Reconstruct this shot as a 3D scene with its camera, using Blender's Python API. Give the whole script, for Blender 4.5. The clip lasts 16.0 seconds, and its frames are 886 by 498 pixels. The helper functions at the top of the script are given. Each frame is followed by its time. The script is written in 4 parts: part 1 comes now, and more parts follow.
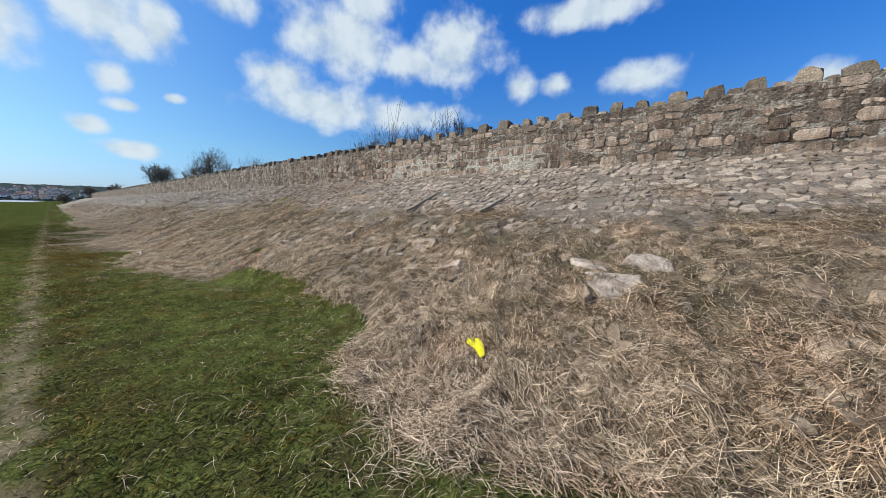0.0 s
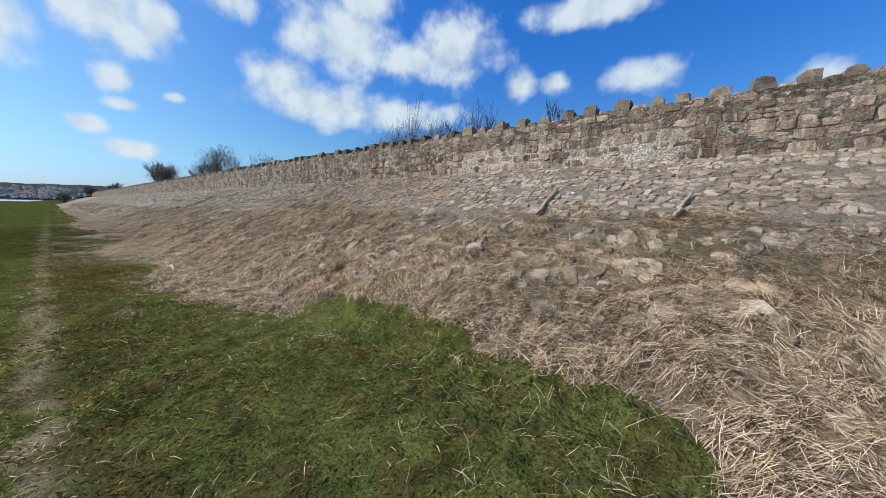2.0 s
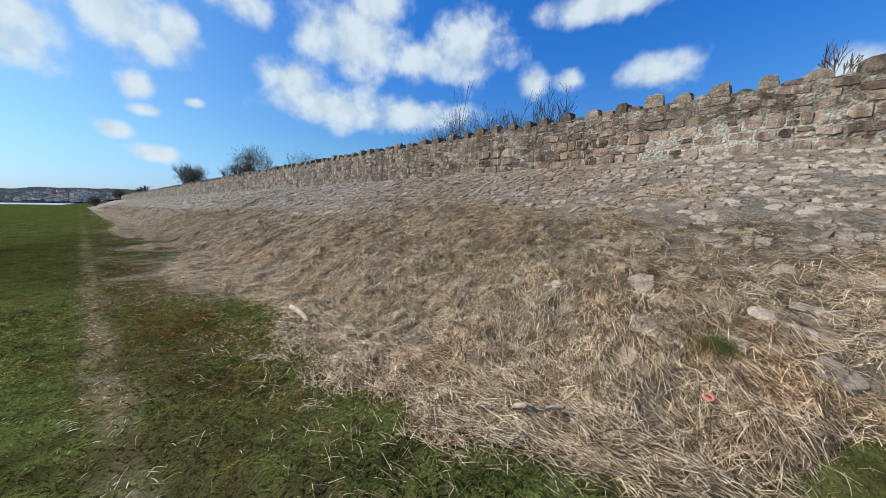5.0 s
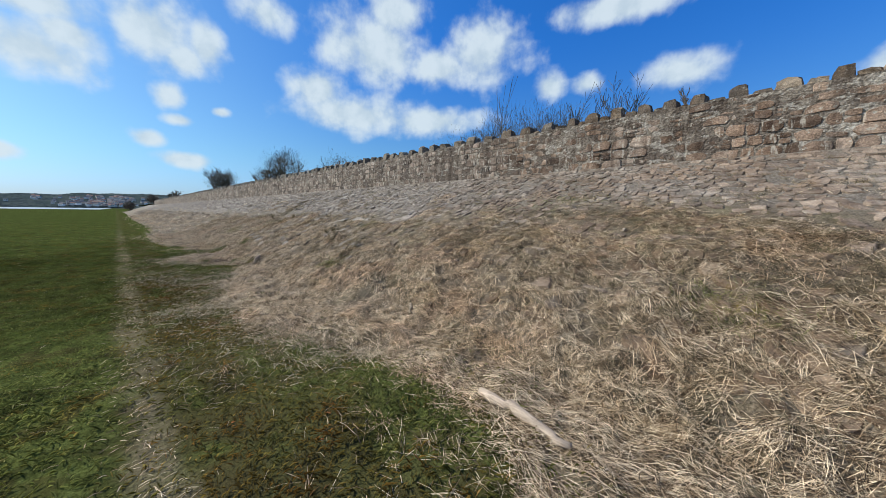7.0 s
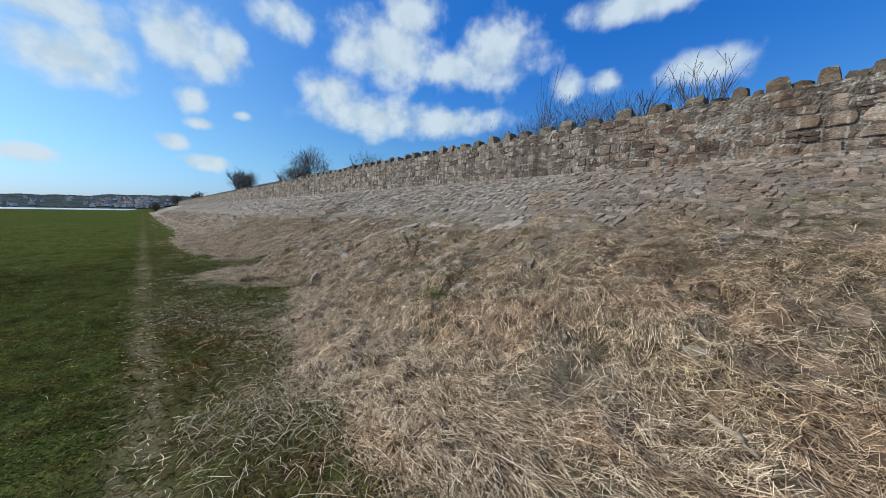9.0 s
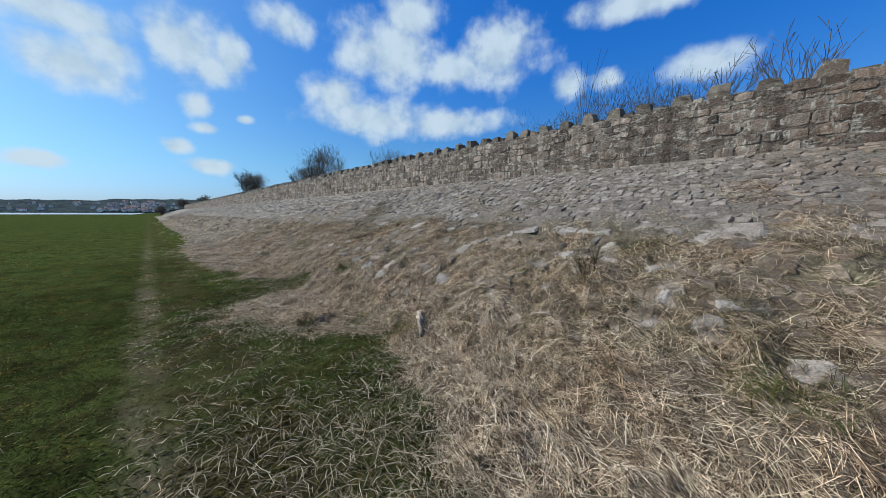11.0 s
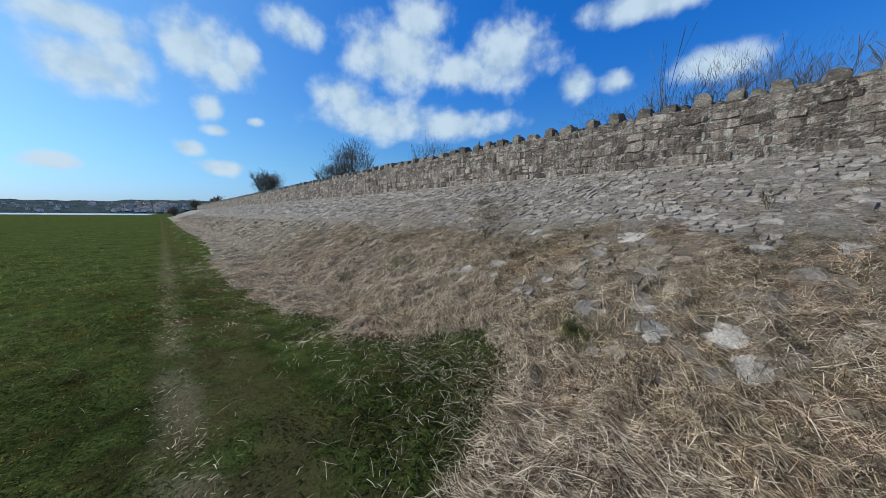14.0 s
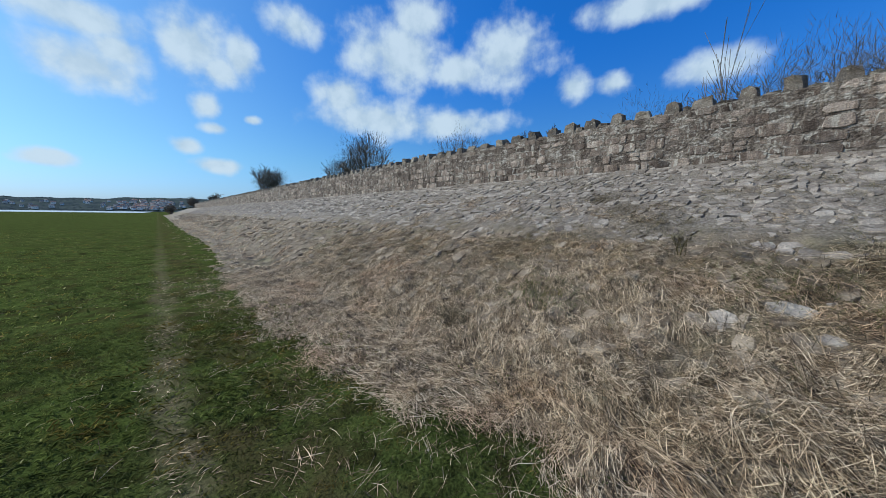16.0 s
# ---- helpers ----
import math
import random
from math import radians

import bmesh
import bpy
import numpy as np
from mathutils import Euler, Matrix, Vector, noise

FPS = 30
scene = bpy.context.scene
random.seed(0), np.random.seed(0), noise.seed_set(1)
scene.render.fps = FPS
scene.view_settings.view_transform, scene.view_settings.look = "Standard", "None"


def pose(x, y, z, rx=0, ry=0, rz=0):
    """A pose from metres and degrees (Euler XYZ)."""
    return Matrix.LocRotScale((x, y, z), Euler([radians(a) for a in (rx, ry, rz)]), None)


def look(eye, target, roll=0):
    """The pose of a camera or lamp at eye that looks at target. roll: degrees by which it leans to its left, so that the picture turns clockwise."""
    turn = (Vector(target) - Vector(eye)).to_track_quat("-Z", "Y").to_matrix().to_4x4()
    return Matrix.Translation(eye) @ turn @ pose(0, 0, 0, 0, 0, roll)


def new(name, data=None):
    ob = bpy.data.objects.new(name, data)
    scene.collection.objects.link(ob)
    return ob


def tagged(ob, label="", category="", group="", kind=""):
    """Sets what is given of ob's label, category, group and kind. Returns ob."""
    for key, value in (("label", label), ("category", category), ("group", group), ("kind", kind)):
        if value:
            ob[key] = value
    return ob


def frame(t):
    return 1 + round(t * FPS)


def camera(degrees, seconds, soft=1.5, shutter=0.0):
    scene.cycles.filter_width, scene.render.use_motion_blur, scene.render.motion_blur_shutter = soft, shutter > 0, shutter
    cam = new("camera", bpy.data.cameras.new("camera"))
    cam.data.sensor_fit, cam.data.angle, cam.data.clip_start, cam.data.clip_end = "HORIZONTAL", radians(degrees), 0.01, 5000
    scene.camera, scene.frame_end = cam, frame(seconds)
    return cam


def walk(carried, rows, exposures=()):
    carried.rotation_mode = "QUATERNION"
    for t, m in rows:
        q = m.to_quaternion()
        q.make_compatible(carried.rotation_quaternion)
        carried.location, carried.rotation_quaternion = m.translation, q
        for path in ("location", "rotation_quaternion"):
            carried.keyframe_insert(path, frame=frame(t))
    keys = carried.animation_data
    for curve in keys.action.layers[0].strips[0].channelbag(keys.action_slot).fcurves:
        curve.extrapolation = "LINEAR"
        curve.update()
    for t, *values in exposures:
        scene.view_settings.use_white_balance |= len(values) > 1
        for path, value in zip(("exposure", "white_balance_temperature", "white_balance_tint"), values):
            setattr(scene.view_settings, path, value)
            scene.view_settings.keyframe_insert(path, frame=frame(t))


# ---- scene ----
# ---------------------------------------------------------------- camera
DEGREES = 110.43
cam = camera(DEGREES, 16.0, soft=0.3)
# seconds, x, y, z, pitch, lean, turn
STEPS = [
    (0.0, 0.164, 0.000, 1.492, -7.28, -1.31, -51.65), (0.5, 0.078, 0.770, 1.482, -7.29, -0.63, -51.91),
    (1.0, 0.087, 1.559, 1.492, -7.43, -1.03, -51.34), (1.5, 0.071, 2.353, 1.493, -7.45, -0.56, -51.99),
    (2.0, 0.065, 3.140, 1.497, -7.44, -1.29, -51.71), (2.5, 0.016, 4.001, 1.475, -7.42, -0.65, -51.96),
    (3.0, 0.011, 4.755, 1.486, -7.44, -1.01, -51.61), (3.5, -0.024, 5.544, 1.497, -7.53, -0.46, -51.48),
    (4.0, -0.059, 6.296, 1.494, -7.53, -1.00, -50.86), (4.5, -0.072, 7.106, 1.484, -7.49, -0.52, -50.97),
    (5.0, -0.152, 7.885, 1.496, -7.53, -0.82, -49.46), (7.5, -0.191, 11.681, 1.470, -6.74, -0.64, -45.84),
    (8.0, -0.116, 12.428, 1.489, -6.75, -0.63, -44.95), (8.5, -0.080, 13.209, 1.481, -6.67, -0.73, -44.51),
    (9.0, -0.057, 14.000, 1.502, -6.59, -0.90, -44.08), (11.5, 0.021, 18.016, 1.484, -6.52, -0.07, -43.40),
    (12.0, 0.059, 18.789, 1.474, -6.48, -0.43, -42.86), (12.5, -0.015, 19.588, 1.482, -6.32, -0.59, -42.84),
    (13.0, -0.074, 20.381, 1.493, -6.21, -0.82, -42.41), (13.5, -0.151, 21.153, 1.494, -6.19, -0.28, -42.64),
    (14.0, -0.160, 21.944, 1.496, -6.21, -0.43, -42.33), (14.5, -0.160, 22.739, 1.495, -6.25, -0.33, -42.53),
    (15.0, -0.143, 23.536, 1.503, -6.11, -1.16, -42.27), (15.5, -0.145, 24.347, 1.502, -6.13, -0.67, -42.93),
    (16.0, -0.124, 25.113, 1.499, -6.28, -0.76, -42.67)]
walk(cam, [(t, pose(x, y, z, 90 + p, r, w)) for t, x, y, z, p, r, w in STEPS],
     exposures=[(0.0, 0.12, 6240, 5), (5.0, 0.13, 6180, 4), (8.5, 0.02, 6000, 3), (12.5, -0.08, 5660, 1), (16.0, -0.05, 5650, 1)])

# ---------------------------------------------------------------- light
SUN_AZ, SUN_EL = radians(-38), radians(41)      # azimuth from +y towards +x
sun = new("sun", bpy.data.lights.new("sun", "SUN"))
sun.data.energy, sun.data.angle, sun.data.color = 5.0, radians(0.6), (1.0, 0.93, 0.82)
sun_from = Vector((math.sin(SUN_AZ) * math.cos(SUN_EL), math.cos(SUN_AZ) * math.cos(SUN_EL), math.sin(SUN_EL)))
sun.matrix_world = look(sun_from * 60 + Vector((0, 10, 0)), (0, 10, 0))


class Nodes:
    """Short notation for node trees."""

    def __init__(self, tree):
        self.t = tree
        tree.nodes.clear()

    def add(self, kind, **values):
        n = self.t.nodes.new(kind)
        for k, v in values.items():
            setattr(n, k, v)
        return n

    def put(self, socket, v):
        if isinstance(v, bpy.types.NodeSocket):
            self.t.links.new(v, socket)
        else:
            socket.default_value = v

    def math(self, op, a, b=0.0, c=0.0, clamp=False):
        n = self.add("ShaderNodeMath", operation=op, use_clamp=clamp)
        for i, v in enumerate((a, b, c)):
            self.put(n.inputs[i], v)
        return n.outputs[0]

    def vmath(self, op, a, b=(0, 0, 0)):
        n = self.add("ShaderNodeVectorMath", operation=op)
        self.put(n.inputs[0], a)
        self.put(n.inputs[1], b)
        return n.outputs[1] if op == "LENGTH" else n.outputs[0]

    def noise(self, vec, scale, detail=4.0, rough=0.55, stretch=None):
        if stretch:
            vec = self.vmath("MULTIPLY", vec, stretch)
        n = self.add("ShaderNodeTexNoise")
        self.put(n.inputs["Vector"], vec)
        n.inputs["Scale"].default_value, n.inputs["Detail"].default_value = scale, detail
        n.inputs["Roughness"].default_value = rough
        return n.outputs["Fac"]

    def ramp(self, fac, *stops):
        n = self.add("ShaderNodeValToRGB")
        self.put(n.inputs[0], fac)
        el = n.color_ramp.elements
        while len(el) < len(stops):
            el.new(0.5)
        for e, (p, c) in zip(el, stops):
            e.position = p
            e.color = (*c, 1) if len(c) == 3 else c
        return n.outputs[0]

    def mix(self, fac, a, b, blend="MIX"):
        n = self.add("ShaderNodeMix", data_type="RGBA", blend_type=blend)
        self.put(n.inputs[0], fac)
        for s, v in ((n.inputs[6], a), (n.inputs[7], b)):
            self.put(s, (*v, 1) if isinstance(v, tuple) and len(v) == 3 else v)
        return n.outputs[2]

    def step(self, v, lo, hi, to=(0.0, 1.0)):
        n = self.add("ShaderNodeMapRange", interpolation_type="SMOOTHSTEP")
        self.put(n.inputs[0], v)
        for i, x in enumerate((lo, hi, *to)):
            n.inputs[i + 1].default_value = x
        return n.outputs[0]


# sky: physical blue with fair-weather clouds. azimuth, elevation, half width, half height in degrees
CLOUDS = [(-4.6, 16.7, 5.0, 2.7), (-5.2, 21.4, 5.8, 1.9), (-2.4, 18.9, 2.8, 2.0), (5.3, 21.9, 3.9, 4.0), (10.6, 21.6, 2.2, 2.6), (7.8, 19.6, 2.6, 1.8), (6.1, 14.7, 1.8, 1.6), (7.1, 12.0, 1.7, 0.8),
          (3.6, 9.2, 1.6, 1.0), (7.3, 6.8, 3.0, 1.0), (-8.8, 5.9, 2.0, 0.9), (18.3, 27.2, 3.9, 2.4), (35.0, 25.6, 9.2, 4.5), (38.2, 30.2, 5.0, 2.8), (53.1, 25.8, 6.6, 4.6), (45.0, 23.6, 6.5, 2.8),
          (25.3, 19.0, 4.7, 2.9), (31.5, 16.2, 10.0, 3.0), (44.0, 15.6, 9.5, 2.0), (64.4, 20.3, 2.7, 1.9), (70.5, 20.1, 2.6, 1.5), (82.6, 19.4, 5.2, 2.2), (75.0, 28.8, 8.5, 1.8), (100.6, 15.5, 2.4, 1.9), (11.7, 13.8, 1.1, 0.6)]
world = bpy.data.worlds.new("sky")
scene.world = world
world.use_nodes = True
n = Nodes(world.node_tree)
sky = n.add("ShaderNodeTexSky", sky_type="NISHITA", sun_disc=False)
sky.sun_elevation, sky.sun_rotation = SUN_EL, SUN_AZ
sky.air_density, sky.dust_density, sky.ozone_density = 1.0, 1.2, 3.0
coord = n.add("ShaderNodeTexCoord").outputs["Generated"]
xyz = n.add("ShaderNodeSeparateXYZ")
n.put(xyz.inputs[0], coord)
az = n.math("ARCTAN2", xyz.outputs[0], xyz.outputs[1])
el = n.math("ARCSINE", xyz.outputs[2])
flat = n.add("ShaderNodeCombineXYZ")
n.put(flat.inputs[0], n.math("MULTIPLY", az, 57.29578))
n.put(flat.inputs[1], n.math("MULTIPLY", el, 57.29578))
flat = flat.outputs[0]
big = n.noise(flat, 0.13, 5.0, 0.55)
fine = n.noise(flat, 0.27, 6.0, 0.52)
dense = None
for a, e, ra, re in CLOUDS:
    d = n.vmath("LENGTH", n.vmath("MULTIPLY", n.vmath("SUBTRACT", flat, (a, e, 0)), (1 / ra, 1 / re, 0)))
    d = n.math("SUBTRACT", 1.0, d)
    dense = d if dense is None else n.math("SMOOTH_MAX", dense, d, 0.18)
# elsewhere, out beyond both sides, the same kind of cloud at random
away = n.math("GREATER_THAN", n.math("ABSOLUTE", n.math("SUBTRACT", az, 0.86)), 1.12)
rest = n.math("MULTIPLY", n.math("SUBTRACT", n.noise(flat, 0.05, 3.0), 0.56), 6.0)
rest = n.math("SUBTRACT", n.math("MULTIPLY", n.math("ADD", rest, 4.0), away), 4.0)
dense = n.math("MAXIMUM", dense, rest)
body = n.math("ADD", dense, n.math("MULTIPLY", n.math("SUBTRACT", fine, 0.5), 1.55))
body = n.math("ADD", body, n.math("MULTIPLY", n.math("SUBTRACT", big, 0.5), 1.2))
cover = n.step(body, -0.42, 0.62)
white = n.mix(n.step(fine, 0.35, 0.62), (5.6, 6.3, 7.0), (6.9, 7.4, 7.9))
clear = n.mix(n.math("MULTIPLY", n.step(el, 0.02, 0.50), n.step(az, -0.25, 1.0, (0.12, 1.0))), (0.74, 1.02, 1.20), (0.29, 0.90, 1.74))
clear = n.mix(n.step(el, 0.0, 0.16), (0.70, 0.92, 1.42), clear)
tint = n.mix(1.0, sky.outputs[0], clear, "MULTIPLY")
mixed = n.mix(n.math("MULTIPLY", cover, 0.93), tint, white)
back = n.add("ShaderNodeBackground")
n.put(back.inputs[0], mixed)
back.inputs[1].default_value = 0.10
n.t.links.new(back.outputs[0], n.add("ShaderNodeOutputWorld").inputs[0])

# ---------------------------------------------------------------- materials


def material(name, build, rough=0.9, spec=0.3, glow_through=0.0):
    m = bpy.data.materials.new(name)
    m.use_nodes = True
    n = Nodes(m.node_tree)
    pos = n.add("ShaderNodeNewGeometry").outputs["Position"]
    color, height, depth = build(n, pos)
    b = n.add("ShaderNodeBsdfPrincipled")
    n.put(b.inputs["Base Color"], color)
    b.inputs["Roughness"].default_value = rough
    b.inputs["Specular IOR Level"].default_value = spec
    if height is not None:
        bump = n.add("ShaderNodeBump")
        bump.inputs["Strength"].default_value, bump.inputs["Distance"].default_value = 1.0, depth
        n.put(bump.inputs["Height"], height)
        n.t.links.new(bump.outputs[0], b.inputs["Normal"])
    out = b.outputs[0]
    if glow_through:
        thin, both = n.add("ShaderNodeBsdfTranslucent"), n.add("ShaderNodeMixShader")
        n.put(thin.inputs[0], color)
        both.inputs[0].default_value = glow_through
        n.t.links.new(out, both.inputs[1])
        n.t.links.new(thin.outputs[0], both.inputs[2])
        out = both.outputs[0]
    n.t.links.new(out, n.add("ShaderNodeOutputMaterial").inputs[0])
    return m


def any_random(n, island):
    return n.add("ShaderNodeNewGeometry").outputs["Random Per Island"] if island else n.add("ShaderNodeObjectInfo").outputs["Random"]


def stone_paint(island, a, b, c, lichen, streaks=0.0, chalk=0.0):
    """Weathered sandstone: one tone a stone, grain, dark weathering and pale lichen."""
    def build(n, pos):
        r = any_random(n, island)
        own = n.ramp(r, (0.0, a), (0.45, b), (1.0, c))
        p = n.add("ShaderNodeSeparateXYZ")
        n.put(p.inputs[0], pos)
        own = n.mix(n.step(p.outputs[1], 6.0, 17.0), n.mix(1.0, own, (1.27, 1.21, 1.16), "MULTIPLY"), own)
        muddy = n.math("MULTIPLY", n.step(p.outputs[1], 7.0, 11.5), n.step(p.outputs[1], 15.5, 19.0, (1.0, 0.0)))
        muddy = n.math("MULTIPLY", muddy, n.step(n.noise(pos, 0.9, 3), 0.30, 0.55))
        own = n.mix(muddy, own, n.mix(1.0, own, (0.80, 0.70, 0.62), "MULTIPLY"))
        mid, grain = n.noise(pos, 5.0, 6, 0.6), n.noise(pos, 34.0, 5, 0.65)
        col = n.mix(n.step(mid, 0.42, 0.68), own, n.mix(1.0, own, (0.62, 0.58, 0.56), "MULTIPLY"))
        col = n.mix(n.math("MULTIPLY", n.step(grain, 0.48, 0.66), 0.8), col, n.mix(1.0, col, (1.5, 1.46, 1.4), "MULTIPLY"))
        pits = n.step(n.noise(pos, 70.0, 4, 0.7), 0.52, 0.66)
        col = n.mix(n.math("MULTIPLY", pits, 0.6), col, n.mix(1.0, col, (0.4, 0.37, 0.35), "MULTIPLY"))
        spots = n.step(n.noise(pos, 11.0, 5, 0.6), 0.60, 0.68)
        col = n.mix(n.math("MULTIPLY", spots, lichen), col, (0.52, 0.50, 0.43))
        if chalk:
            smear = n.step(n.noise(pos, 2.6, 5, 0.65), 0.58, 0.70)
            col = n.mix(n.math("MULTIPLY", smear, chalk), col, (0.50, 0.45, 0.38))
        runs = n.step(n.noise(pos, 7.0, 4, stretch=(1, 1, 0.14)), 0.50, 0.64)
        col = n.mix(n.math("MULTIPLY", runs, streaks), col, n.mix(1.0, col, (0.52, 0.49, 0.47), "MULTIPLY"))
        if streaks:
            wide = n.step(n.noise(pos, 2.6, 5, 0.6, stretch=(1, 1, 0.22)), 0.50, 0.60)
            col = n.mix(n.math("MULTIPLY", wide, 0.65), col, n.mix(1.0, col, (0.50, 0.47, 0.46), "MULTIPLY"))
            drip = n.step(n.noise(pos, 9.0, 5, 0.6, stretch=(1, 1, 0.25)), 0.58, 0.66)
            col = n.mix(n.math("MULTIPLY", drip, 0.6), col, (0.56, 0.50, 0.42))
        dark = n.step(n.noise(pos, 2.3, 4), 0.54, 0.70)
        col = n.mix(n.math("MULTIPLY", dark, 0.5), col, (0.11, 0.095, 0.085))
        return col, n.math("ADD", n.math("MULTIPLY", mid, 0.8), n.math("MULTIPLY", grain, 0.5)), 0.06
    return build


PITCH = ((0.165, 0.134, 0.111), (0.27, 0.224, 0.187), (0.375, 0.318, 0.267))
SUNK = ((0.14, 0.104, 0.072), (0.24, 0.184, 0.131), (0.35, 0.277, 0.204))
WALLC = ((0.12, 0.089, 0.071), (0.27, 0.206, 0.165), (0.44, 0.35, 0.285))
COPE = ((0.10, 0.080, 0.064), (0.19, 0.155, 0.122), (0.31, 0.262, 0.205))
m_pitch = material("pitching stone", stone_paint(False, *PITCH, 0.35))
m_pitch_far = material("pitching stone joined", stone_paint(True, *PITCH, 0.35))
m_wall = material("wall stone", stone_paint(False, *WALLC, 0.6, 0.8, 0.3))
m_wall_far = material("wall stone joined", stone_paint(True, *WALLC, 0.6, 0.8, 0.3))
m_cope = material("coping stone", stone_paint(False, *COPE, 0.5))
m_cope_far = material("coping stone joined", stone_paint(True, *COPE, 0.5))
m_slab = material("pale slab", stone_paint(False, (0.33, 0.283, 0.243), (0.40, 0.346, 0.298), (0.46, 0.402, 0.35), 0.2))
m_slab_brown = material("silted slab", stone_paint(False, (0.25, 0.204, 0.165), (0.33, 0.274, 0.226), (0.41, 0.345, 0.29), 0.15))
m_sunk = material("sunk stone", stone_paint(True, *SUNK, 0.15))


def paint_mortar(n, pos):
    m, f = n.noise(pos, 1.6, 4), n.noise(pos, 22.0, 5)
    col = n.mix(n.step(m, 0.45, 0.62), (0.17, 0.132, 0.106), (0.32, 0.265, 0.216))
    pale = n.step(n.noise(pos, 5.5, 5, 0.65, stretch=(1, 0.6, 1.8)), 0.52, 0.59)
    col = n.mix(n.math("MULTIPLY", pale, 0.7), col, (0.56, 0.50, 0.43))
    p = n.add("ShaderNodeSeparateXYZ")
    n.put(p.inputs[0], pos)
    fresh = n.math("MULTIPLY", n.step(p.outputs[1], 2.0, 4.5), n.step(p.outputs[1], 8.5, 11.0, (1.0, 0.0)))
    fresh = n.math("MULTIPLY", fresh, n.math("MULTIPLY", n.step(p.outputs[2], 3.2, 3.45, (1.0, 0.0)), n.step(n.noise(pos, 1.1, 3), 0.38, 0.52)))
    runs = n.math("SUBTRACT", n.step(n.noise(pos, 6.0, 4, stretch=(1, 1, 0.14)), 0.48, 0.62), fresh, clamp=True)
    col = n.mix(n.math("MULTIPLY", fresh, 0.85), col, (0.66, 0.60, 0.52))
    col = n.mix(n.math("MULTIPLY", runs, 0.75), col, n.mix(1.0, col, (0.48, 0.44, 0.42), "MULTIPLY"))
    return n.mix(n.step(f, 0.35, 0.68), col, n.mix(1.0, col, (0.5, 0.47, 0.44), "MULTIPLY")), n.math("ADD", f, n.noise(pos, 9.0, 4)), 0.05


def paint_bank(n, pos):
    """Between and below the pitching stones: trodden dead grass, earth and silt."""
    p = n.add("ShaderNodeSeparateXYZ")
    n.put(p.inputs[0], pos)
    big, mid, f = n.noise(pos, 0.8, 4), n.noise(pos, 4.5, 5), n.noise(pos, 60.0, 5, 0.7)
    hay = n.ramp(f, (0.32, (0.06, 0.044, 0.030)), (0.5, (0.22, 0.165, 0.110)), (0.70, (0.46, 0.36, 0.25)))
    earth = n.ramp(f, (0.34, (0.075, 0.055, 0.040)), (0.66, (0.31, 0.24, 0.17)))
    col = n.mix(n.step(mid, 0.44, 0.60), hay, earth)
    col = n.mix(n.math("MULTIPLY", n.step(big, 0.50, 0.66), 0.4), col, (0.15, 0.14, 0.06))
    # clod-sized dark blotches: the shade of small pits put into the colour
    clod_shade = n.step(n.noise(pos, 6.5, 4, 0.6), 0.47, 0.60)
    col = n.mix(n.math("MULTIPLY", clod_shade, 0.6), col, n.mix(1.0, col, (0.42, 0.38, 0.34), "MULTIPLY"))
    hump = n.math("MULTIPLY", n.step(p.outputs[1], 7.0, 11.0), n.step(p.outputs[1], 15.0, 18.0, (1.0, 0.0)))
    up = n.step(n.math("SUBTRACT", n.math("ADD", p.outputs[0], n.math("MULTIPLY", n.noise(pos, 1.5, 4), 1.6)), hump), 5.5, 6.4)
    silt = n.ramp(n.noise(pos, 28.0, 5, 0.7), (0.38, (0.10, 0.080, 0.064)), (0.52, (0.23, 0.188, 0.153)), (0.70, (0.39, 0.33, 0.272)))
    col = n.mix(n.math("MULTIPLY", up, 0.85), col, silt)
    return col, n.math("ADD", mid, n.math("MULTIPLY", f, 0.5)), 0.06


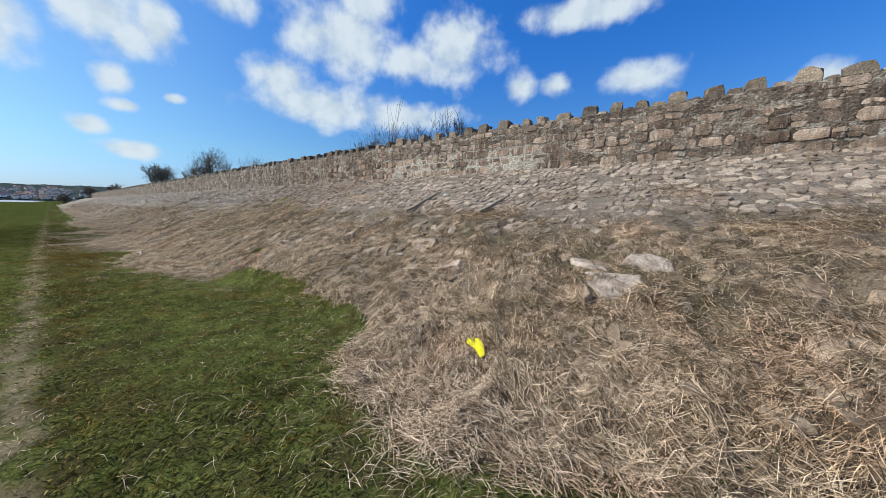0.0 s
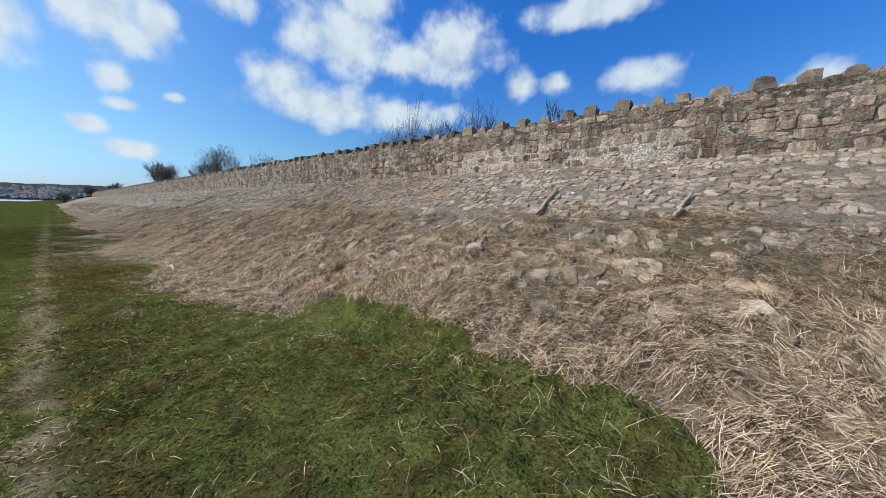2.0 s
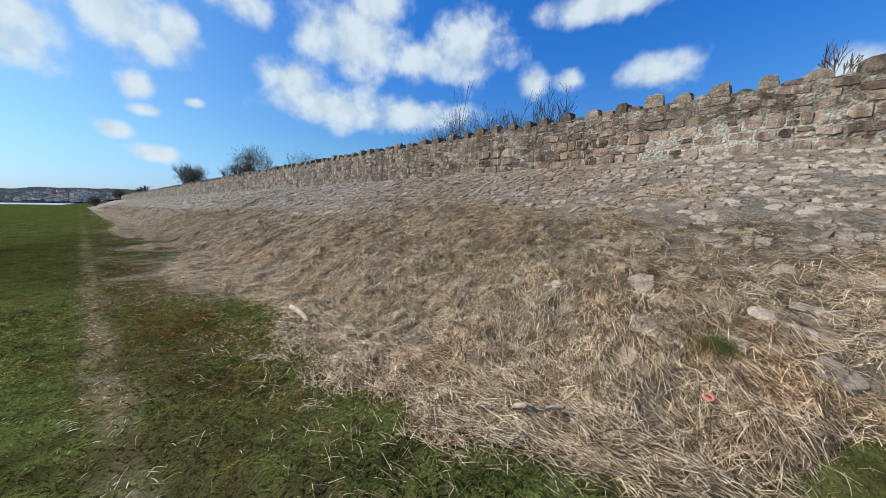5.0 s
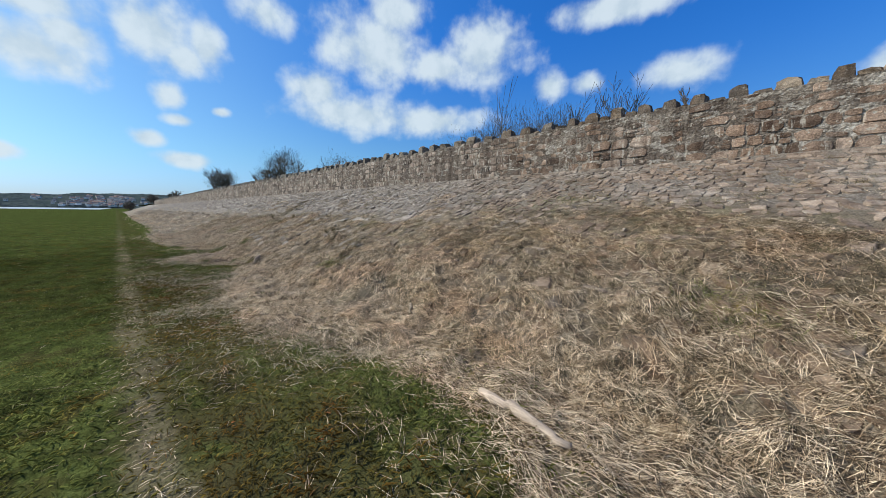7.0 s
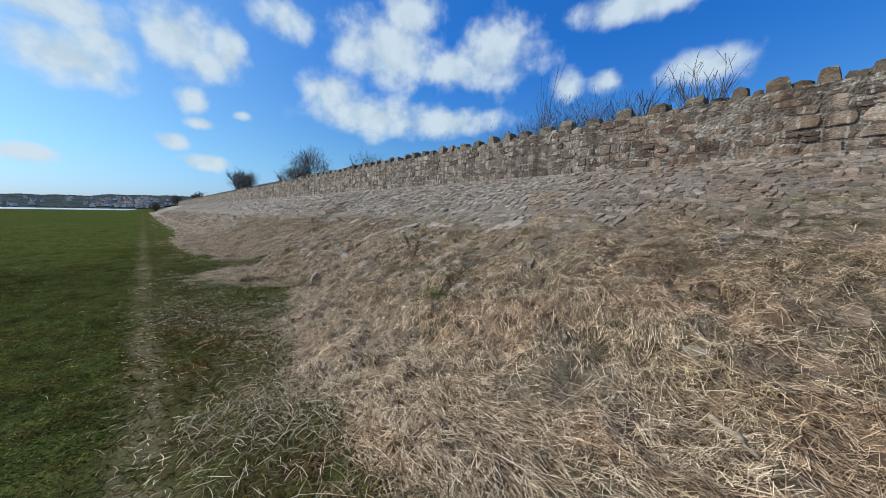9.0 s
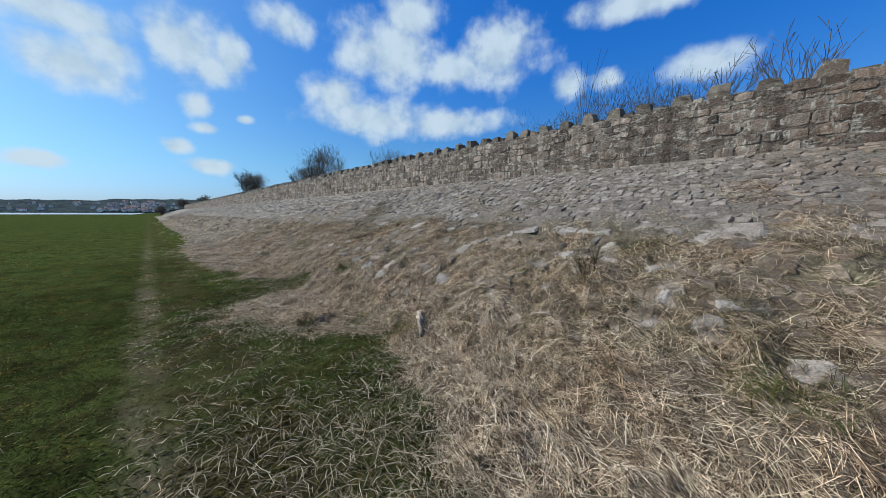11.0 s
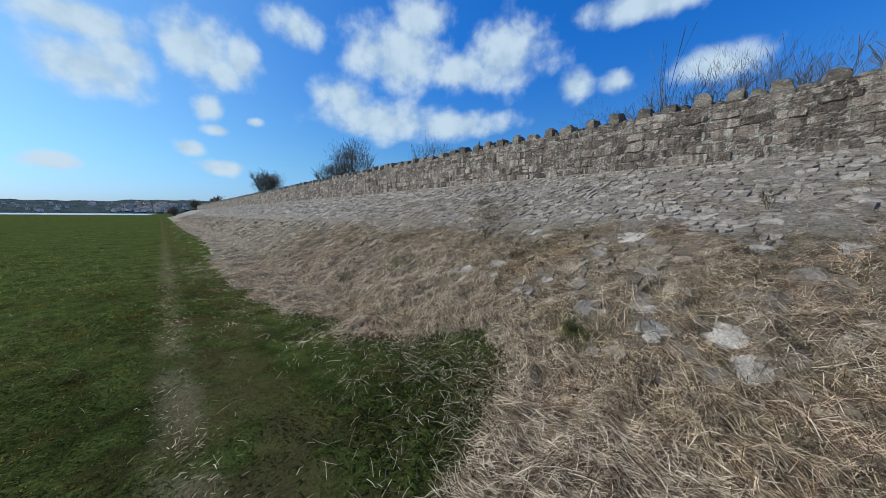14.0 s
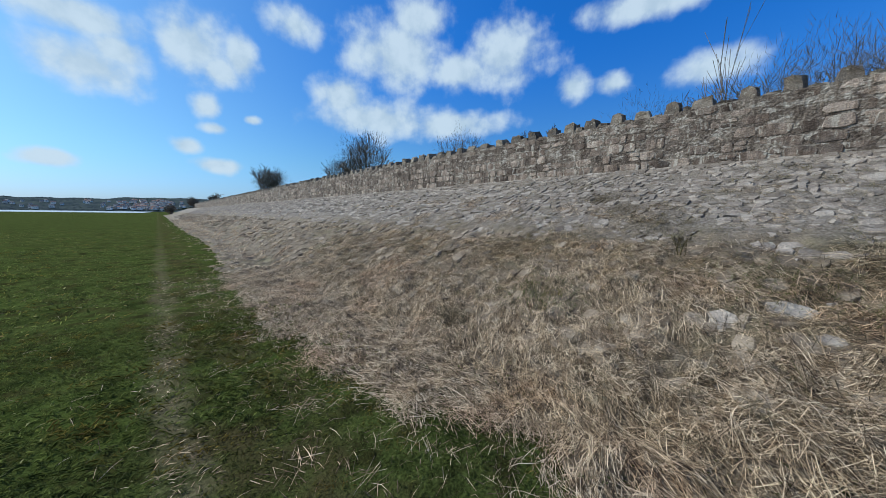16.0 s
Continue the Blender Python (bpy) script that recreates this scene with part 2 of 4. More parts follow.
def paint_turf(n, pos):
    p = n.add("ShaderNodeSeparateXYZ")
    n.put(p.inputs[0], pos)
    big, mid, f = n.noise(pos, 0.55, 5), n.noise(pos, 3.0, 5), n.noise(pos, 45.0, 5, 0.7)
    col = n.ramp(f, (0.34, (0.050, 0.056, 0.017)), (0.50, (0.112, 0.126, 0.035)), (0.66, (0.185, 0.200, 0.062)))
    col = n.mix(n.math("MULTIPLY", n.step(mid, 0.48, 0.62), 0.7), col, (0.080, 0.062, 0.026))
    col = n.mix(n.math("MULTIPLY", n.step(big, 0.52, 0.68), 0.4), col, (0.11, 0.14, 0.03))
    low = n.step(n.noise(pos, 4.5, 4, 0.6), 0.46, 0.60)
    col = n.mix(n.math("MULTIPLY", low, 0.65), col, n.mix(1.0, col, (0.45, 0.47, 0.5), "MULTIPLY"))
    # turf turns darker with growing y, across a ragged border
    onward = n.step(n.math("ADD", p.outputs[1], n.math("MULTIPLY", n.noise(pos, 0.4, 3), 12.0)), 16.0, 36.0)
    col = n.mix(onward, col, n.mix(1.0, col, (0.64, 0.70, 0.65), "MULTIPLY"))
    # y 15 to 29 dimmed: a fall in exposure put into the turf colour
    dim_band = n.math("MULTIPLY", n.step(p.outputs[1], 15.0, 19.0), n.step(p.outputs[1], 23.5, 29.0, (1.0, 0.0)))
    col = n.mix(dim_band, col, n.mix(1.0, col, (0.67, 0.68, 0.67), "MULTIPLY"))
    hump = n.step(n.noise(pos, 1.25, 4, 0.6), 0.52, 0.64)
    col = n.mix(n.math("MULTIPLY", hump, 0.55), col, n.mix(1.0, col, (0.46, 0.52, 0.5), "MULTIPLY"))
    drab = n.math("MULTIPLY", n.step(p.outputs[1], 8.0, 13.0), n.step(p.outputs[1], 17.5, 22.0, (1.0, 0.0)))
    drab = n.math("MULTIPLY", drab, n.math("MULTIPLY", n.step(n.math("ABSOLUTE", n.math("SUBTRACT", p.outputs[0], 0.42)), 0.3, 0.9, (1.0, 0.0)), n.step(n.noise(pos, 2.2, 4), 0.32, 0.55)))
    col = n.mix(n.math("MULTIPLY", drab, 0.65), col, (0.095, 0.078, 0.036))
    trod = n.math("MULTIPLY", n.step(n.math("ABSOLUTE", n.math("SUBTRACT", p.outputs[0], 0.24)), 0.15, 0.75, (1.0, 0.0)), n.step(n.noise(pos, 1.8, 4), 0.40, 0.58))
    col = n.mix(n.math("MULTIPLY", trod, 0.65), col, (0.075, 0.060, 0.028))
    off = n.math("ADD", p.outputs[0], n.math("MULTIPLY", n.math("SUBTRACT", n.noise(pos, 1.3, 3), 0.5), 0.45))
    near = n.math("SUBTRACT", 1.0, n.step(n.math("ABSOLUTE", n.math("SUBTRACT", off, -0.15)), 0.03, 0.20))
    worn = n.math("MULTIPLY", near, n.math("MULTIPLY", n.step(mid, 0.32, 0.54), n.step(n.noise(pos, 0.8, 3), 0.26, 0.46)))
    col = n.mix(n.math("MULTIPLY", n.math("MULTIPLY", worn, n.math("MULTIPLY", n.step(p.outputs[1], 6.0, 22.0, (0.95, 0.42)), n.step(p.outputs[1], 26.0, 50.0, (1.0, 0.25)))), 0.9), col, n.ramp(f, (0.3, (0.15, 0.115, 0.07)), (0.7, (0.36, 0.29, 0.19))))
    return col, n.math("ADD", mid, n.math("MULTIPLY", f, 0.6)), 0.05


m_mortar = material("lime mortar", paint_mortar)
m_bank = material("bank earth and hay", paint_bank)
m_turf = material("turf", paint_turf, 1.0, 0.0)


def paint_straw(n, pos):
    r = any_random(n, True)
    col = n.ramp(r, (0.0, (0.040, 0.028, 0.019)), (0.34, (0.23, 0.168, 0.112)), (0.62, (0.64, 0.507, 0.372)), (1.0, (0.88, 0.75, 0.585)))
    red, ochre, grey = n.noise(pos, 0.9, 4), n.noise(pos, 0.7, 4, stretch=(1.7, 0.8, 1)), n.noise(pos, 1.7, 3)
    col = n.mix(n.math("MULTIPLY", n.step(red, 0.50, 0.62), 0.6), col, n.mix(1.0, col, (1.04, 0.92, 0.86), "MULTIPLY"))
    col = n.mix(n.math("MULTIPLY", n.step(ochre, 0.50, 0.64), 0.42), col, n.mix(1.0, col, (0.92, 0.86, 0.72), "MULTIPLY"))
    col = n.mix(n.math("MULTIPLY", n.step(grey, 0.52, 0.64), 0.5), col, n.mix(1.0, col, (0.78, 0.80, 0.84), "MULTIPLY"))
    # darker blotches at random, coarse ones first, then fine
    blotch = n.step(n.noise(pos, 5.0, 4, 0.6), 0.47, 0.62)
    col = n.mix(n.math("MULTIPLY", blotch, 0.55), col, n.mix(1.0, col, (0.56, 0.51, 0.46), "MULTIPLY"))
    fleck = n.step(n.noise(pos, 13.0, 4, 0.6), 0.50, 0.60)
    col = n.mix(n.math("MULTIPLY", fleck, 0.7), col, n.mix(1.0, col, (0.48, 0.42, 0.37), "MULTIPLY"))
    p = n.add("ShaderNodeSeparateXYZ")
    n.put(p.inputs[0], pos)
    fresh = n.mix(n.step(p.outputs[1], 3.0, 9.0), (1.13, 1.08, 1.03), (1.20, 1.15, 1.05))
    fresh = n.mix(n.step(p.outputs[1], 16.0, 23.0), fresh, (0.98, 0.93, 0.85))
    return n.mix(1.0, col, fresh, "MULTIPLY"), None, 0


def paint_blade(n, pos):
    r = any_random(n, True)
    col = n.ramp(r, (0.0, (0.145, 0.160, 0.046)), (0.5, (0.21, 0.230, 0.067)), (0.95, (0.28, 0.295, 0.095)), (1.0, (0.42, 0.37, 0.20)))
    mid, big = n.noise(pos, 2.6, 4), n.noise(pos, 0.5, 4)
    col = n.mix(n.math("MULTIPLY", n.step(mid, 0.50, 0.64), 0.6), col, n.mix(1.0, col, (1.5, 0.86, 0.72), "MULTIPLY"))
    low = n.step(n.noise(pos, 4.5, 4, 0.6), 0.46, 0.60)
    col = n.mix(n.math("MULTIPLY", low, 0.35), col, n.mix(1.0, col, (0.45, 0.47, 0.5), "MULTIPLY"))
    p = n.add("ShaderNodeSeparateXYZ")
    n.put(p.inputs[0], pos)
    # blades turn darker with growing y, as the turf does
    onward = n.step(n.math("ADD", p.outputs[1], n.math("MULTIPLY", n.noise(pos, 0.4, 3), 12.0)), 16.0, 36.0)
    col = n.mix(onward, col, n.mix(1.0, col, (0.64, 0.70, 0.65), "MULTIPLY"))
    # same exposure dimming, put into the blade colour
    dim_band = n.math("MULTIPLY", n.step(p.outputs[1], 15.0, 19.0), n.step(p.outputs[1], 23.5, 29.0, (1.0, 0.0)))
    col = n.mix(dim_band, col, n.mix(1.0, col, (0.67, 0.68, 0.67), "MULTIPLY"))
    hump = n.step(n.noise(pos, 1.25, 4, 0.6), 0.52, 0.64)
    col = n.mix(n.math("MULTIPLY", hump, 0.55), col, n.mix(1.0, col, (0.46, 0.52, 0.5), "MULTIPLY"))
    drab = n.math("MULTIPLY", n.step(p.outputs[1], 8.0, 13.0), n.step(p.outputs[1], 17.5, 22.0, (1.0, 0.0)))
    drab = n.math("MULTIPLY", drab, n.math("MULTIPLY", n.step(n.math("ABSOLUTE", n.math("SUBTRACT", p.outputs[0], 0.42)), 0.3, 0.9, (1.0, 0.0)), n.step(n.noise(pos, 2.2, 4), 0.32, 0.55)))
    col = n.mix(n.math("MULTIPLY", drab, 0.8), col, n.mix(1.0, col, (1.05, 0.70, 0.62), "MULTIPLY"))
    trod = n.math("MULTIPLY", n.step(n.math("ABSOLUTE", n.math("SUBTRACT", p.outputs[0], 0.24)), 0.15, 0.75, (1.0, 0.0)), n.step(n.noise(pos, 1.8, 4), 0.40, 0.58))
    col = n.mix(n.math("MULTIPLY", trod, 0.45), col, n.mix(1.0, col, (0.85, 0.62, 0.62), "MULTIPLY"))
    return n.mix(n.math("MULTIPLY", n.step(big, 0.50, 0.66), 0.4), col, n.mix(1.0, col, (1.25, 1.1, 0.9), "MULTIPLY")), None, 0


def paint_wood(pale, stretch):
    def build(n, pos):
        g = n.noise(pos, 16.0, 5, 0.65, stretch=stretch)
        return n.ramp(g, (0.3, tuple(0.35 * v for v in pale)), (0.7, pale)), g, 0.02
    return build


m_straw = material("straw", paint_straw, 0.75, 0.3, 0.2)
m_dull = material("weathered straw", lambda n, p: (n.ramp(any_random(n, True), (0.0, (0.09, 0.068, 0.042)), (0.55, (0.27, 0.21, 0.135)), (0.88, (0.46, 0.37, 0.25)), (1.0, (0.74, 0.62, 0.45))), None, 0), 0.8, 0.2, 0.2)
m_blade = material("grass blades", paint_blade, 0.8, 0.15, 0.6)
m_tuft = material("olive tufts", lambda n, p: (n.ramp(any_random(n, True), (0.0, (0.055, 0.045, 0.02)), (0.6, (0.15, 0.122, 0.055)), (1.0, (0.30, 0.24, 0.125))), None, 0), 0.8, 0.2, 0.25)
m_rot = material("rotten tufts", lambda n, p: (n.ramp(any_random(n, True), (0.0, (0.045, 0.034, 0.02)), (0.6, (0.12, 0.09, 0.052)), (1.0, (0.26, 0.20, 0.12))), None, 0), 0.85, 0.2, 0.15)
m_log = material("weathered log", paint_wood((0.52, 0.42, 0.32), (0.25, 2, 2)))
m_branch = material("grey driftwood", paint_wood((0.44, 0.34, 0.245), (2, 0.25, 2)))
m_drift = material("bleached driftwood", paint_wood((0.60, 0.46, 0.35), (2, 0.25, 2)))
m_twig = material("bare twigs", lambda n, p: (n.ramp(n.noise(p, 3.0, 3), (0.3, (0.09, 0.073, 0.058)), (0.7, (0.26, 0.21, 0.165))), None, 0))
m_sapling = material("pale sapling bark", lambda n, p: (n.ramp(n.noise(p, 3.0, 3), (0.3, (0.16, 0.13, 0.105)), (0.7, (0.36, 0.30, 0.25))), None, 0))
# far woods and hill: distance haze put into the base colours as blue-grey
m_wood_haze = material("hazy far woods", lambda n, p: (n.ramp(any_random(n, True), (0.0, (0.022, 0.032, 0.038)), (1.0, (0.080, 0.092, 0.098))), None, 0), 1.0, 0.0)
m_hill_haze = material("far hill", lambda n, p: (n.ramp(n.noise(p, 0.012, 5), (0.35, (0.030, 0.042, 0.047)), (0.65, (0.075, 0.088, 0.080))), None, 0), 1.0, 0.0)
m_yellow = material("yellow plastic", lambda n, p: (n.ramp(n.noise(p, 30.0, 3), (0.3, (0.80, 0.66, 0.01)), (0.7, (0.92, 0.82, 0.02))), n.noise(p, 40.0, 3), 0.006), 0.4, 0.5)
m_red = material("faded red plastic", lambda n, p: (n.ramp(n.noise(p, 40.0, 3), (0.3, (0.55, 0.10, 0.08)), (0.7, (0.75, 0.25, 0.20))), None, 0), 0.5, 0.5)
m_olive = material("mossy block", lambda n, p: (n.ramp(n.noise(p, 22.0, 4), (0.3, (0.13, 0.125, 0.05)), (0.7, (0.27, 0.26, 0.115))), n.noise(p, 40.0, 4), 0.01))
m_white = material("white shell", lambda n, p: (n.ramp(n.noise(p, 30.0, 3), (0.3, (0.6, 0.58, 0.54)), (0.7, (0.82, 0.8, 0.76))), None, 0), 0.6)
m_water = material("estuary water", lambda n, p: (n.ramp(n.noise(p, 0.05, 3), (0.3, (0.34, 0.35, 0.36)), (0.7, (0.46, 0.46, 0.46))), n.noise(p, 0.8, 3), 0.2), 0.35, 0.5)
m_house = material("render walls", lambda n, p: (n.ramp(any_random(n, False), (0.0, (0.82, 0.81, 0.79)), (0.6, (0.74, 0.71, 0.66)), (1.0, (0.42, 0.33, 0.27))), None, 0))
m_roof = material("slate roofs", lambda n, p: (n.ramp(any_random(n, False), (0.0, (0.16, 0.16, 0.17)), (0.6, (0.24, 0.21, 0.20)), (1.0, (0.34, 0.18, 0.13))), None, 0))
m_pane = material("dark pane", lambda n, p: (n.ramp(n.noise(p, 0.5), (0.3, (0.02, 0.025, 0.03)), (0.7, (0.04, 0.045, 0.05))), None, 0), 0.1, 0.5)

# ---------------------------------------------------------------- helpers
rng = np.random.default_rng(7)


def mesh_of(name, verts, faces, mat, smooth=False):
    me = bpy.data.meshes.new(name)
    verts = np.asarray(verts, dtype=np.float32)
    if isinstance(faces, np.ndarray):
        k = faces.shape[1]
        me.vertices.add(len(verts))
        me.vertices.foreach_set("co", verts.ravel())
        me.loops.add(faces.size)
        me.loops.foreach_set("vertex_index", faces.astype(np.int32).ravel())
        me.polygons.add(len(faces))
        me.polygons.foreach_set("loop_start", np.arange(len(faces), dtype=np.int32) * k)
        me.polygons.foreach_set("loop_total", np.full(len(faces), k, dtype=np.int32))
        me.update(calc_edges=True)
    else:
        me.from_pydata(verts.tolist(), [], faces)
    me.materials.append(mat)
    if smooth:
        me.polygons.foreach_set("use_smooth", [True] * len(me.polygons))
    return me


def child(name, me, parent, label="", kind="", m=None):
    ob = new(name, me)
    ob.parent = parent
    if m is not None:
        ob.matrix_basis = m
    return tagged(ob, label, "", "", kind)


def join(shapes, mats):
    """Many placed copies of small shapes as one list of vertices and faces. shapes: (verts, faces) for each placing in mats."""
    vs, fs, k = [], [], 0
    for (v, f), m in zip(shapes, mats):
        a = np.asarray(m)
        vs.append(v @ a[:3, :3].T + a[:3, 3])
        fs += [tuple(i + k for i in q) for q in f]
        k += len(v)
    return np.concatenate(vs), fs


def waves(x, y, scale, seed):
    """Cheap smooth noise of about -1..1 for arrays."""
    r = np.random.default_rng(seed)
    out = np.zeros_like(np.asarray(x, dtype=float) + np.asarray(y, dtype=float))
    for i in range(7):
        a, p, f = r.uniform(0, 2 * np.pi), r.uniform(0, 2 * np.pi), scale * r.uniform(0.6, 1.7)
        out = out + np.sin((np.cos(a) * x + np.sin(a) * y) * f + p + 1.3 * np.sin(0.7 * f * (np.cos(a + 1.9) * x + np.sin(a + 1.9) * y) + 2 * p))
    return out / 4.0


# the bank's foot: where the mat of dead grass ends on the turf
EDGE = [(-8, 2.3), (-0.4, 2.1), (0.3, 1.85), (0.8, 1.7), (1.27, 1.43), (1.7, 1.5), (2.1, 1.58), (2.7, 1.95), (3, 2.34), (3.5, 2.6),
        (4.2, 2.66), (4.7, 2.58), (5.2, 2.7), (5.9, 2.68), (6.5, 2.68), (7, 2.68), (7.35, 2.3), (7.8, 1.95), (8.4, 1.68), (8.8, 1.45), (9.6, 1.4),
        (10.2, 1.2), (11.2, 1.22), (12, 1.45), (12.6, 1.62), (13.6, 1.76), (14.4, 1.35), (15, 1.05), (15.7, 0.95), (16.6, 0.95), (18.1, 1.25),
        (18.9, 1.6), (19.6, 1.8), (20.4, 2.12), (20.8, 1.7), (21.6, 1.1), (22.3, 0.98), (22.95, 1.0), (23.3, 1.75), (23.7, 2.25), (24.4, 2.56),
        (24.8, 2.38), (25.15, 1.95), (25.7, 1.58), (26.1, 1.68), (27, 1.25), (28.2, 1.18), (30, 1.03), (31.8, 0.95), (34, 1.05), (38, 1.3),
        (44, 1.5), (60, 1.35), (140, 1.5)]      # y, x
EDGE_Y, EDGE_X = zip(*EDGE)
FOOT_X, FOOT_Z, TOE_X = 8.6, 2.645, 2.1
RISE = FOOT_Z / (FOOT_X - TOE_X)


def reach(y):
    """How far up the bank the mat of dead grass goes."""
    return np.interp(y, [-1.5, 1.6, 3.2, 6, 9.7, 11.5, 13.5, 16.6, 21, 25, 28, 31], [5.8, 5.3, 5.4, 5.0, 5.1, 5.8, 5.6, 4.8, 4.85, 4.9, 4.6, 4.1])


# pale bare slabs that lie in the hay: x, y, across, along
SLABS = [(4.18, 0.90, 0.46, 0.46), (4.28, 0.28, 0.42, 0.62), (3.80, 0.55, 0.50, 0.66), (2.95, 21.99, 0.29, 0.27), (3.21, 19.87, 0.18, 0.20), (3.44, 19.04, 0.17, 0.21), (4.96, 23.48, 0.61, 0.53),
         (4.96, 20.28, 0.47, 0.61), (5.01, 19.57, 0.42, 0.53), (5.00, 19.10, 0.28, 0.57), (3.60, 24.02, 0.25, 0.28), (3.06, 22.62, 0.30, 0.38), (5.04, 21.43, 0.51, 0.27), (3.76, 23.03, 0.27, 0.14),
         (2.67, 23.01, 0.15, 0.15), (3.31, 17.50, 0.33, 0.31), (3.26, 17.95, 0.24, 0.28), (2.94, 17.47, 0.17, 0.15), (5.11, 17.58, 0.80, 0.74), (4.71, 11.75, 0.19, 0.16), (4.25, 13.14, 0.15, 0.30),
         (3.46, 12.67, 0.26, 0.39), (3.51, 12.04, 0.17, 0.31), (3.43, 9.24, 0.31, 0.29), (3.59, 8.83, 0.24, 0.28), (3.48, 7.33, 0.30, 0.46), (3.40, 6.82, 0.17, 0.30), (3.94, 9.56, 0.19, 0.34),
         (3.30, 5.84, 0.15, 0.21), (3.47, 5.39, 0.19, 0.18), (3.85, 4.07, 0.18, 0.27), (3.45, 4.61, 0.18, 0.15), (3.72, 3.45, 0.16, 0.19), (3.01, 14.25, 0.11, 0.30), (3.64, 17.32, 0.27, 0.40),
         (3.43, 24.76, 0.14, 0.19)]
spread = np.random.default_rng(44)
for _ in range(400):
    x, y = spread.uniform(3.05, 4.6), spread.choice((spread.uniform(2.6, 9.8), spread.uniform(16.8, 25.5)))
    if len(SLABS) < 74 and all(abs(x - s[0]) > 0.26 or abs(y - s[1]) > 0.42 for s in SLABS):
        SLABS.append((x, y, spread.uniform(0.20, 0.38), spread.uniform(0.26, 0.46)))


# where live grass shows through the straw: x, y, across, along
GREEN_GAPS = [(1.86, 20.95, 0.24, 0.34), (1.33, 21.27, 0.22, 0.32), (2.12, 20.30, 0.22, 0.30)]


def bare_slab(x, y):
    """1 on the slabs and green gaps that lie bare, else 0."""
    out = np.zeros(len(x))
    for sx, sy, w, l in SLABS + GREEN_GAPS:
        out = np.maximum(out, ((x - sx) / (0.55 * w)) ** 2 + ((y - sy) / (0.55 * l)) ** 2 < 1)
    return out


def edge(y):
    return np.interp(y, EDGE_Y, EDGE_X) + 0.10 * waves(y * 0, y, 3.4, 3) + 0.06 * waves(y * 0, y, 10.0, 4)


def turf_z(x, y):
    return 0.024 * waves(x, y, 2.4, 11) + 0.018 * waves(x, y, 6.0, 12)


def hollow(x, y):
    """Holes in the mat of dead grass, 0 to 1."""
    return np.clip((waves(x, y, 6.0, 25) + 0.5 * waves(x, y, 13.0, 26) - 0.50) / 0.45, 0, 1)


def bank_z(x, y):
    ramp = np.maximum(0, x - TOE_X) * RISE
    lump = 0.030 * waves(x, y, 3.2, 21) + 0.038 * waves(x, y, 8.5, 22) + 0.030 * waves(x, y, 17.0, 23) + 0.012 * waves(x, y, 38.0, 24)
    on = np.clip((x - edge(y)) / 0.25, -1, 1)
    calm = np.clip((6.4 - x) / 1.8, 0.16, 1)
    lump = lump - 0.06 * hollow(x, y) * np.clip((x - edge(y)) / 0.3, 0, 1) * np.clip((5.2 - x) / 0.6, 0, 1)
    return ramp + lump * calm + 0.020 * np.clip((x - 4.3) / 0.8, 0, 1) + np.where(on > 0, 0.055, 0.2) * on * np.clip((6.0 - x) / 2, 0, 1)


def sheet(name, xs, ys, height, mat):
    X, Y = np.meshgrid(xs, ys)
    Z = height(X, Y)
    v = np.stack([X, Y, Z], -1).reshape(-1, 3)
    i = np.arange(len(ys) * len(xs)).reshape(len(ys), len(xs))
    f = np.stack([i[:-1, :-1], i[:-1, 1:], i[1:, 1:], i[1:, :-1]], -1).reshape(-1, 4)
    return mesh_of(name, v, f, mat, True)


def graded(lo, hi, step, out_lo, out_hi, grow=1.35):
    mid = list(np.arange(lo, hi, step))
    a, d = mid[-1], step
    while a < out_hi:
        d *= grow
        a += d
        mid.append(a)
    a, d = mid[0], step
    while a > out_lo:
        d *= grow
        a -= d
        mid.insert(0, a)
    return np.array(mid)


# ---------------------------------------------------------------- ground, bank, water
def ground_z(x, y):
    r = np.hypot(x, y - 12)
    up = np.clip(x - TOE_X, 0, FOOT_X - TOE_X + 0.2) * RISE * np.clip((190 - y) / 15, 0, 1) * np.clip((y + 60) / 30, 0, 1)
    return turf_z(x, y) * np.clip(1.6 - r / 60, 0, 1) - 0.01 + up - 0.16 * np.clip((x - edge(y) - 0.05) / 0.3, 0, 1)


ground = tagged(new("ground", sheet("ground", graded(-4.5, 3.4, 0.09, -3500, 3500), graded(-2.5, 36, 0.11, -3500, 3500), ground_z, m_turf)),
                "short green turf of a salt marsh with a trodden strip", "ground", kind="structure")
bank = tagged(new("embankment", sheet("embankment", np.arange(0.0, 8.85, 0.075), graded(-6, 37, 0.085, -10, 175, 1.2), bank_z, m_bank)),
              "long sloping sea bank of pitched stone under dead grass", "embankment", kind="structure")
upper = tagged(new("upper_ground", sheet("upper_ground", graded(9.35, 30, 1.2, 9.4, 200), graded(-10, 60, 2.0, -60, 260), lambda x, y: 3.1 + 0.15 * waves(x, y, 0.5, 31) + 0 * x, m_turf)),
               "rough ground on top behind the parapet wall", "ground", kind="structure")
water = tagged(new("water", mesh_of("water", [(-3000, 380, 0.06), (-9, 380, 0.06), (-8, 1450, 0.06), (-3000, 1450, 0.06)], [(0, 1, 2, 3)], m_water)),
               "pale strip of estuary water beyond the marsh", "water", kind="structure")

# ---------------------------------------------------------------- stones


